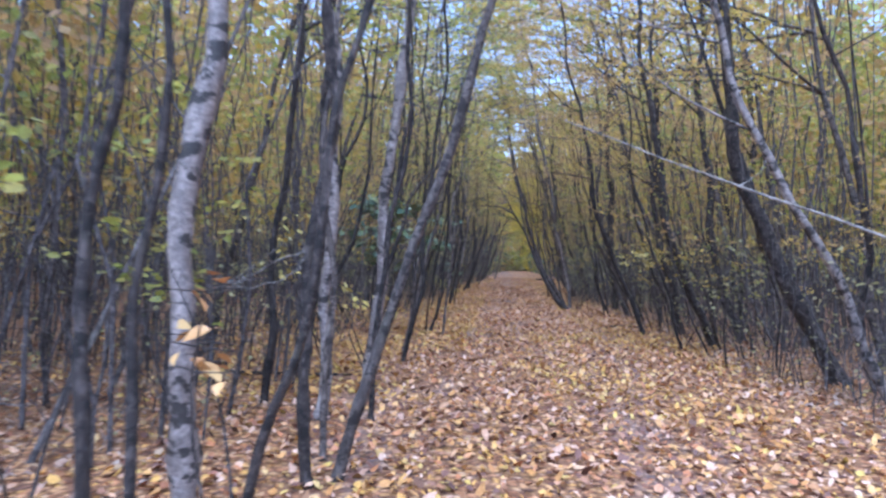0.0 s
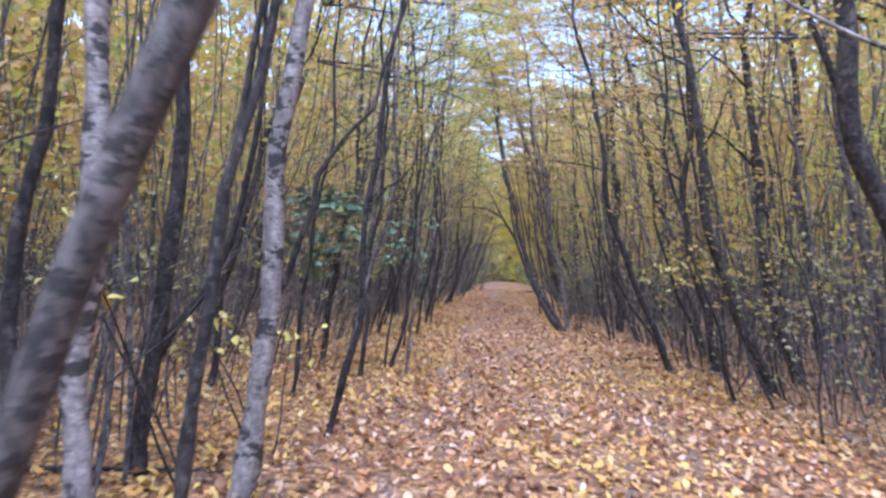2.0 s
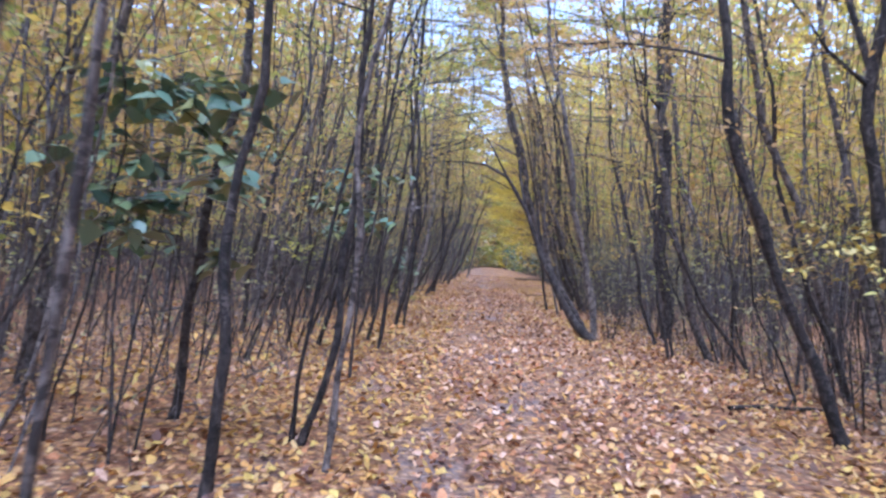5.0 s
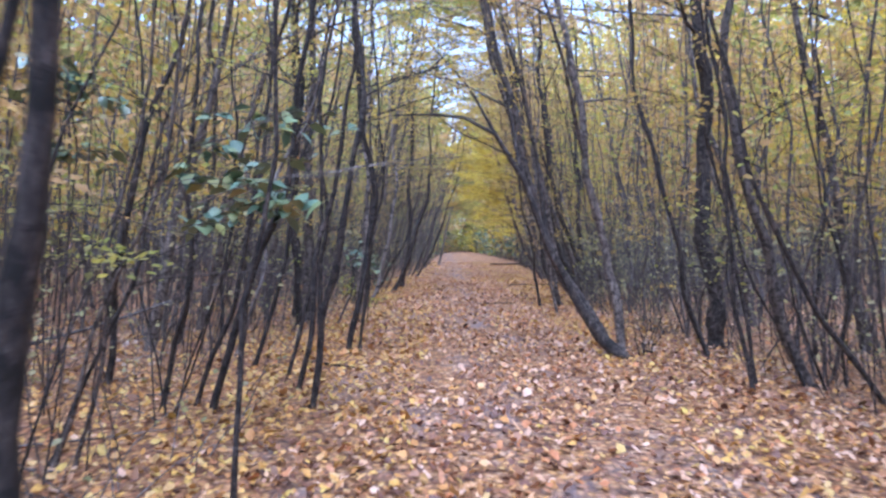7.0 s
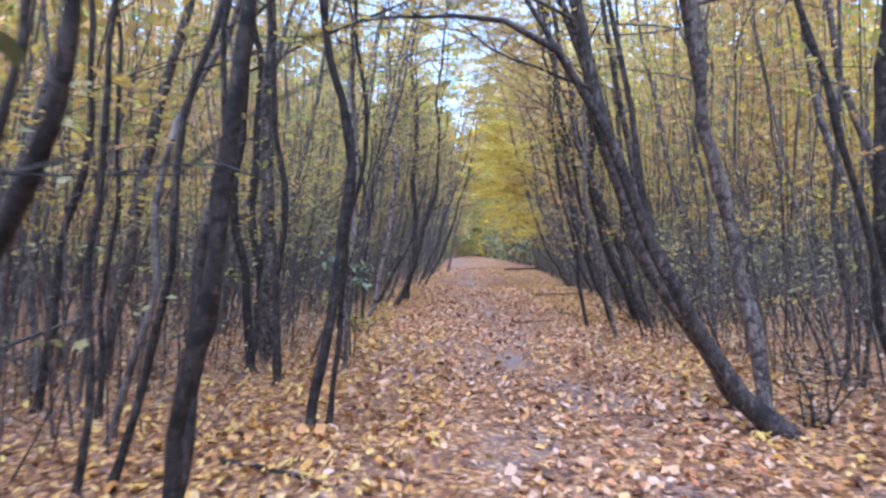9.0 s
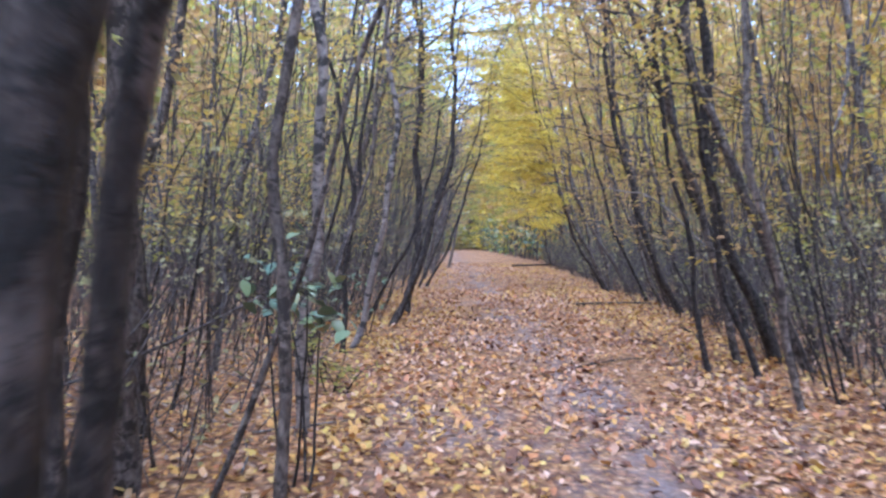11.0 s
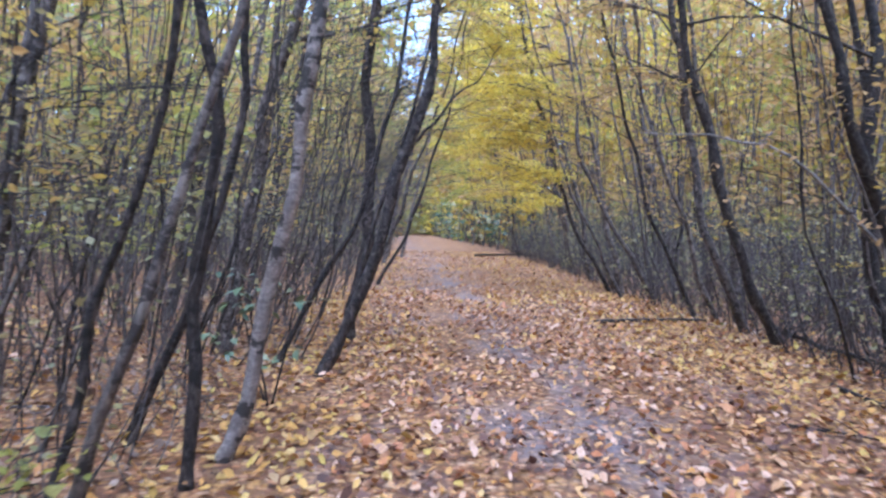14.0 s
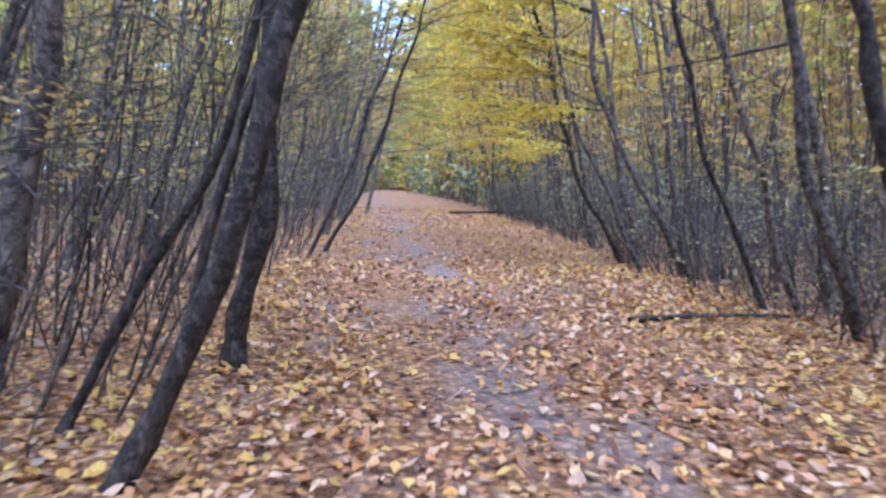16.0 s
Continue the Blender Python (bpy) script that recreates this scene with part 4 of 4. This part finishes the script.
    for _ in range(420):
        y = rng.uniform(67.5, 122)
        w, e = verge(y)
        d = rng.random() ** 1.5 * 12
        x = w - 0.4 - d if rng.random() < 0.4 else e + 0.4 + d
        pole(x, y, rng.uniform(0.012, 0.04), rng.uniform(2, 4.5), 0, "BUSH" if rng.random() < 0.4 else "PALE", 6, 0.05)
    for _ in range(230):
        y = rng.uniform(72, 130)
        w, e = verge(y)
        d = 0.5 + rng.random() ** 1.4 * 14
        x = w - d if rng.random() < 0.5 else e + d
        pole(x, y, rng.uniform(0.02, 0.05), rng.uniform(5, 10), 0, pick(x, y), 13, 0.05)
    for _ in range(170):
        x, y = rng.uniform(-9, 15), rng.uniform(124, 146)
        pole(x, y, rng.uniform(0.03, 0.08), rng.uniform(3, 10), 0, rng.choice(("PALE", "GREEN", "YELLOW", "PALE")), 12, 0.02)
    for _ in range(70):
        x, y = rng.uniform(-26, 26), rng.uniform(-26, -3)
        pole(x, y, rng.uniform(0.04, 0.1), rng.uniform(8, 12), 0, pick(x, y), 30, 0.2)
    poles = mesh_of("deep_poles", verts, faces, HAZY_WEATHERED)
    verts.clear()
    faces.clear()
    def brush(x, y, tall, r):
        """A crooked shoot with its bare side twigs."""
        way = 1 if x < 0.8 else -1
        line = limb_line(rng, (x, y, -0.05), (rng.gauss(0.15 * way, 0.3), rng.gauss(0, 0.3), 1), tall, 4, 0.05, 0.0, 0.17)
        tube(verts, faces, line, [r * (1 - 0.2 * i) for i in range(5)], 3)
        leafy = rng.random() < 0.4
        for _ in range(5):
            c = at_fraction(line, rng.uniform(0.1, 1))
            an = rng.uniform(0, 6.28)
            tw = limb_line(rng, c, (math.cos(an), math.sin(an), rng.uniform(0.0, 1.3)), rng.uniform(0.25, 1.0), 2, 0, 0, 0.25)
            w, e = verge(tw[2][1])
            if w - 0.25 < tw[2][0] < e + 0.2:
                continue
            tube(verts, faces, tw, [r * 0.6, r * 0.4, r * 0.15], 3)
            if leafy:
                small.append(tw[2])
                small.append(tw[1])

    for x0, x1, y0, y1, n in ((-7.5, -2.4, 4.5, 11, 75), (4.2, 9, 9, 27, 45)):
        for _ in range(n):
            x, y = rng.uniform(x0, x1), rng.uniform(y0, y1)
            pole(x, y, rng.uniform(0.012, 0.034), rng.uniform(6, 10), 0.06, pick(x, y), 6, 0.4, 3)
    small = []
    for _ in range(3000):
        y = rng.uniform(4, 68)
        d = rng.random() ** 1.3
        w, e = verge(y)
        west = rng.random() < 0.5
        near = (0.75 if y < 36 else 0.3) if west else 0.45
        if west and 13 < y < 27 and d < 0.45 and rng.random() < 0.6:
            continue
        x = w - near - d * 9 if west else e + near + d * 9
        brush(x, y, rng.uniform(0.8, 3.4), rng.uniform(0.005, 0.012))
    for _ in range(1200):
        y = rng.uniform(32, 70)
        x = verge(y)[1] + 0.4 + 4.5 * rng.random() ** 1.6
        brush(x, y, rng.uniform(0.6, 2.0), rng.uniform(0.006, 0.013))
    for _ in range(1500):
        y = rng.uniform(2, 84)
        d = rng.uniform(8, 30)
        x = -2 - d if rng.random() < 0.5 else 3.5 + d
        pole(x, y, rng.uniform(0.015, 0.04), rng.uniform(2.5, 6), 0, pick(x, y), 3, 0.4, 1)
    root = tagged(new("deep_woods"), "dense woodland of slender poles with thinning autumn leaves", "woodland", kind="stuff")
    part("poles", poles, root)
    part("thicket", mesh_of("thicket", verts, faces, TWIG), root)
    bits = np.repeat(np.array(small), 2, axis=0)
    part("brush_leaves", leaf_mesh("brush_leaves", bits + nr.normal(0, 0.09, bits.shape), nr.uniform(0.05, 0.1, len(bits)), PALE, 9, 0.8), root)
    for key in ("YELLOW", "LEMON", "OCHRE", "GREEN", "BUSH", "PALE"):
        c = np.repeat(np.array(spots[key]), 6, axis=0)
        c = c + nr.normal(0, 1, c.shape) * (0.3, 0.3, 0.07)
        w, e = np.array([verge(q) for q in c[:, 1]]).T
        c = c[(c[:, 2] > 6.5) | (c[:, 0] < w - 0.7) | (c[:, 0] > e + 0.5) | (c[:, 1] > 118)]
        aside = np.maximum(0, np.where(c[:, 0] < 0.8, -2 - c[:, 0], c[:, 0] - 3.5))
        far = np.clip(np.maximum(aside / 30, (c[:, 1] - 50) / 45), 0, 1)
        size = nr.uniform(0.085, 0.135, len(c)) * (1 + 3.6 * far) * (1.05 + 0.6 * np.clip((c[:, 2] - 4) / 6, 0, 1))
        part("foliage", leaf_mesh("deep_foliage", c, size, BUSH if key == "BUSH" else (PALE if key == "PALE" else LEAVES[key]), 4, 1.1), root)
    return root


deep_woods()


# ---- beech boughs that hang over the track further on ----
def bough_tree(x, y, reach, z0, z1, leaf, leaves, label, seed):
    rng = random.Random(seed)
    if y < 48 and z0 > 4:
        x, reach = (x - 1.8, reach + 1.8) if x < 0.8 else (x + 1.2, reach + 1.2)
    if z0 > 8 and y >= 36:
        reach, leaves = reach + 0.7, int(leaves * 1.4)
    elif y < 43:
        leaves = int(leaves * 0.55)
    root = new("tree")
    root.location = (x, y, height(x, y))
    way = -1 if x > 0.8 else 1
    verts, faces = [], []
    line = stem_line(rng, z1 + 5, (way * 0.3, 0), (way * 0.8, 0), 0.05)
    tube(verts, faces, [(0, 0, -0.1)] + line, [0.13] + [0.09 * (1 - 0.085 * i) for i in range(len(line))], 8, 0.06, rng)
    part("trunk", mesh_of("trunk", verts, faces, GREY), root)
    spots = []
    for k in range(11):
        z = z0 + (z1 - z0) * k / 10
        a = Vector(min(line, key=lambda p: abs(p[2] - z)))
        verts, faces = [], []
        pts = limb_line(rng, a, (way, rng.gauss(0, 0.5), rng.uniform(-0.05, 0.4)), reach * rng.uniform(0.6, 1.1), 6, 0, 0.1, 0.1)
        tube(verts, faces, pts, [0.03 * (1 - 0.14 * i) for i in range(7)], 5)
        for _ in range(10):
            s = rng.uniform(0.2, 1)
            tw = limb_line(rng, at_fraction(pts, s), (way * 0.6 + rng.gauss(0, 0.5), rng.gauss(0, 0.8), rng.gauss(0, 0.12)), rng.uniform(0.4, 1.1), 3, 0, 0.1, 0.12)
            tube(verts, faces, tw, [0.006, 0.005, 0.003, 0.002], 3)
            spots += [at_fraction(tw, rng.random()) for _ in range(6)]
        part("branch", mesh_of("branch", verts, faces, GREY), root)
    put = [tuple(rng.choice(spots) + Vector((rng.gauss(0, 0.14), rng.gauss(0, 0.14), rng.gauss(0, 0.04)))) for _ in range(leaves)]
    part("crown", leaf_mesh("crown", put, [rng.uniform(0.07, 0.13) * (1.75 if z0 > 6.8 else 1) for _ in put], LEAVES[leaf], seed), root)
    tagged(root, label, "tree")


for x, y, reach, z0, z1, leaf, n in ((5.4, 20.0, 3.6, 7.0, 12.5, "YELLOW", 2000), (5.2, 30.0, 3.8, 7.5, 15.0, "OCHRE", 2400), (-3.0, 27.0, 3.0, 7.5, 14.0, "GREEN", 2200), (5.2, 38.0, 3.8, 8.5, 17.0, "YELLOW", 2400), (-3.2, 36.0, 3.0, 8.5, 16.0, "GREEN", 2200), (-3.2, 44.0, 3.2, 9.5, 19.0, "YELLOW", 2400), (5.0, 47.5, 4.0, 9.5, 20.0, "YELLOW", 2600), (5.0, 25.0, 3.6, 7.0, 13.0, "GREEN", 2000),
                                     (5.0, 12.0, 3.0, 4.5, 9.0, "YELLOW", 2200), (-3.2, 12.0, 2.6, 5.0, 9.0, "GREEN", 2200), (5.0, 15.0, 3.4, 5.0, 9.0, "OCHRE", 2200), (-3.0, 17.0, 2.6, 5.5, 9.0, "GREEN", 2000), (4.9, 21.0, 3.6, 5.5, 10.0, "OCHRE", 2600), (-2.9, 24.5, 2.8, 6.5, 10.0, "GREEN", 2200), (4.8, 28.5, 3.8, 6.0, 11.0, "OCHRE", 2600),
                                     (-3.0, 31.5, 3.4, 6.0, 11.0, "GREEN", 2600), (5.2, 35.0, 4.0, 5.5, 12.0, "OCHRE", 2800), (-2.8, 40.5, 3.2, 5.5, 13.0, "YELLOW", 2800),
                                     (-2.6, 46.0, 2.8, 6.0, 14.0, "GREEN", 2800), (5.4, 55.0, 3.6, 6.0, 15.0, "YELLOW", 2800), (4.3, 46.0, 3.4, 2.6, 6.5, "LEMON", 6000), (4.6, 49.5, 3.2, 2.4, 7.0, "LEMON", 6000), (5.0, 53.0, 3.6, 2.3, 8.5, "LEMON", 5500),
                                     (5.6, 58.0, 3.8, 2.4, 10.0, "YELLOW", 3600), (6.2, 63.5, 4.5, 2.6, 12.0, "LEMON", 3600), (5.0, 41.5, 2.6, 3.6, 8.0, "OCHRE", 2500),
                                     (-1.7, 52.0, 2.0, 3.5, 9.0, "YELLOW", 2500), (-1.4, 57.0, 2.6, 4.0, 11.0, "GREEN", 3000), (-0.6, 63.0, 3.2, 4.5, 12.0, "GREEN", 3500),
                                     (-1.6, 67.5, 3.6, 5.0, 15.0, "GREEN", 3500), (7.0, 68.5, 4.6, 4.0, 15.0, "YELLOW", 3500), (-1.6, 60.0, 3.2, 6.0, 16.0, "YELLOW", 3000), (6.6, 73.0, 4.4, 3.0, 13.0, "LEMON", 4500), (6.4, 78.0, 4.0, 3.0, 12.0, "GREEN", 3500), (-1.8, 73.0, 3.0, 3.0, 11.0, "GREEN", 3000), (6.4, 86.0, 4.5, 3.5, 14.0, "YELLOW", 3000), (-1.6, 84.0, 3.0, 4.0, 12.0, "GREEN", 3000)):
    bough_tree(x, y, reach, z0, z1, leaf, n, "beech with spreading layered boughs of %s leaves" % LEAF_WORDS[leaf], int(y * 10))


# ---- low growth between the trees ----
def undergrowth():
    rng = random.Random(55)
    verts, faces, put = [], [], []
    for _ in range(1500):
        west = rng.random() < 0.5
        y = rng.uniform(5, 56)
        w, e = verge(y)
        d = rng.random() ** 1.4
        x = w - 0.5 - d * 6 if west else e + 0.7 + d * 6
        z = height(x, y)
        an = rng.uniform(0, 6.28)
        pts = limb_line(rng, (x, y, z - 0.02), (math.cos(an) * 0.6, math.sin(an) * 0.6, 1), rng.uniform(0.3, 1.1), 4, 0, 0.35, 0.15)
        tube(verts, faces, pts, [0.007, 0.006, 0.005, 0.003, 0.002], 3)
        if rng.random() < (0.35 if west else 0.6):
            put += [tuple(at_fraction(pts, rng.uniform(0.3, 1)) + Vector((rng.gauss(0, 0.08), rng.gauss(0, 0.08), rng.gauss(0, 0.05)))) for _ in range(5)]
    for _ in range(420):
        west = rng.random() < 0.5
        y = rng.uniform(4, 48)
        w, e = verge(y)
        x = w - 0.2 - rng.random() * 4.5 if west else e + 0.3 + rng.random() * 4.5
        an = rng.uniform(0, 6.28)
        r = rng.uniform(0.004, 0.012)
        pts = limb_line(rng, (x, y, height(x, y) + 0.03), (math.cos(an), math.sin(an), 0.04), rng.uniform(0.3, 1.5), 3, 0, 0, 0.1)
        tube(verts, faces, [(p[0], p[1], height(p[0], p[1]) + 0.03) for p in pts], [r, r * 0.9, r * 0.7, r * 0.4], 4)
    root = tagged(new("undergrowth"), "thin twigs and low grey-green leaves between the trees", "undergrowth", kind="stuff")
    part("twigs", mesh_of("undergrowth_twigs", verts, faces, HAZY_WEATHERED), root)
    part("leaves", leaf_mesh("undergrowth_leaves", put, [rng.uniform(0.04, 0.08) for _ in put], PALE, 6), root)


undergrowth()


# ---- flat sprays of leaves held out at breast height and above ----
def understorey():
    rng = random.Random(91)
    nr = np.random.default_rng(17)
    verts, faces = [], []
    kinds_of = {"YELLOW": [], "OCHRE": [], "GREEN": [], "PALE": []}
    for _ in range(1150):
        west = rng.random() < 0.48
        y = rng.uniform(7, 66)
        w, e = verge(y)
        d = rng.random() ** 1.3
        x = w - 0.75 - d * 7 if west else e + 0.45 + d * 7
        way = 1 if west else -1
        z = rng.triangular(0.9, 4.6, 2.0)
        leaf = rng.choice(("PALE", "PALE", "PALE", "GREEN", "YELLOW")) if z < 2.1 else rng.choice(("YELLOW", "OCHRE", "OCHRE", "GREEN", "YELLOW") if not west else ("GREEN", "YELLOW", "OCHRE", "PALE", "YELLOW"))
        foot = (x - way * rng.uniform(0.1, 0.6), y + rng.gauss(0, 0.5), -0.05)
        stem = [foot, ((foot[0] * 2 + x) / 3 + rng.gauss(0, 0.06), (foot[1] * 2 + y) / 3, z * 0.4), ((foot[0] + x) / 2 + rng.gauss(0, 0.06), (foot[1] + y) / 2, z * 0.75), (x, y, z)]
        tube(verts, faces, stem, [0.009, 0.008, 0.006, 0.004], 3)
        for _ in range(rng.choice((2, 3, 3, 4))):
            a = at_fraction(stem, rng.uniform(0.72, 1.0))
            an = rng.uniform(0, 6.28)
            tw = limb_line(rng, a, (math.cos(an) + way * 0.15, math.sin(an), rng.uniform(-0.1, 0.35)), rng.uniform(0.3, 0.85), 3, 0, 0.12, 0.12)
            ww, ee = verge(tw[3][1])
            if ww - 0.2 < tw[3][0] < ee + 0.15:
                continue
            tube(verts, faces, tw, [0.004, 0.0035, 0.003, 0.002], 3)
            kinds_of[leaf] += [at_fraction(tw, rng.uniform(0.15, 1.05)) for _ in range(rng.randrange(7, 17))]
    root = tagged(new("understorey"), "thin shoots holding flat sprays of yellow and grey-green leaves", "undergrowth", kind="stuff")
    part("shoots", mesh_of("understorey_shoots", verts, faces, TWIG), root)
    for key, put in kinds_of.items():
        c = np.array([tuple(p) for p in put])
        c = c + nr.normal(0, 1, c.shape) * (0.07, 0.07, 0.025)
        part("leaves", leaf_mesh("understorey_leaves", c, nr.uniform(0.055, 0.1, len(c)), PALE if key == "PALE" else LEAVES[key], 23, 0.45, 0.34), root)


understorey()


# ---- single leaves on the stretch of track that the walk ends on ----
def loose_leaves():
    rng = random.Random(8)
    shapes = []
    for k in range(10):
        s, w, curl = rng.uniform(0.06, 0.105), rng.uniform(0.33, 0.46), rng.uniform(-0.05, 0.25)
        verts, faces = [], []
        for i, (u, v) in enumerate(((-0.5, 0), (-0.3, 0.6), (-0.05, 1), (0.2, 0.75), (0.5, 0), (0.2, -0.75), (-0.05, -1), (-0.3, -0.6))):
            verts.append((u * s, v * w * s, s * (curl * v * v + curl * 0.8 * u * u)))
        verts.append((-0.05 * s, 0, -0.03 * s))
        verts.append((-0.85 * s, 0.06 * s, 0.04 * s))
        faces = [(8, i, (i + 1) % 8) for i in range(8)] + [(0, 9, 1)]
        shapes.append(mesh_of("fallen_leaf", verts, faces, (SINGLE, SINGLE_GOLD)[k % 2], False))
    for _ in range(300):
        x, y = rng.uniform(-2.0, 3.6), 36.3 + 3.2 * rng.random() ** 1.2
        ob = new("fallen_leaf", rng.choice(shapes))
        ob.parent = ground
        ob.matrix_basis = pose(x, y, height(x, y) + 0.045, rng.gauss(0, 14), rng.gauss(0, 14), rng.uniform(0, 360))


loose_leaves()
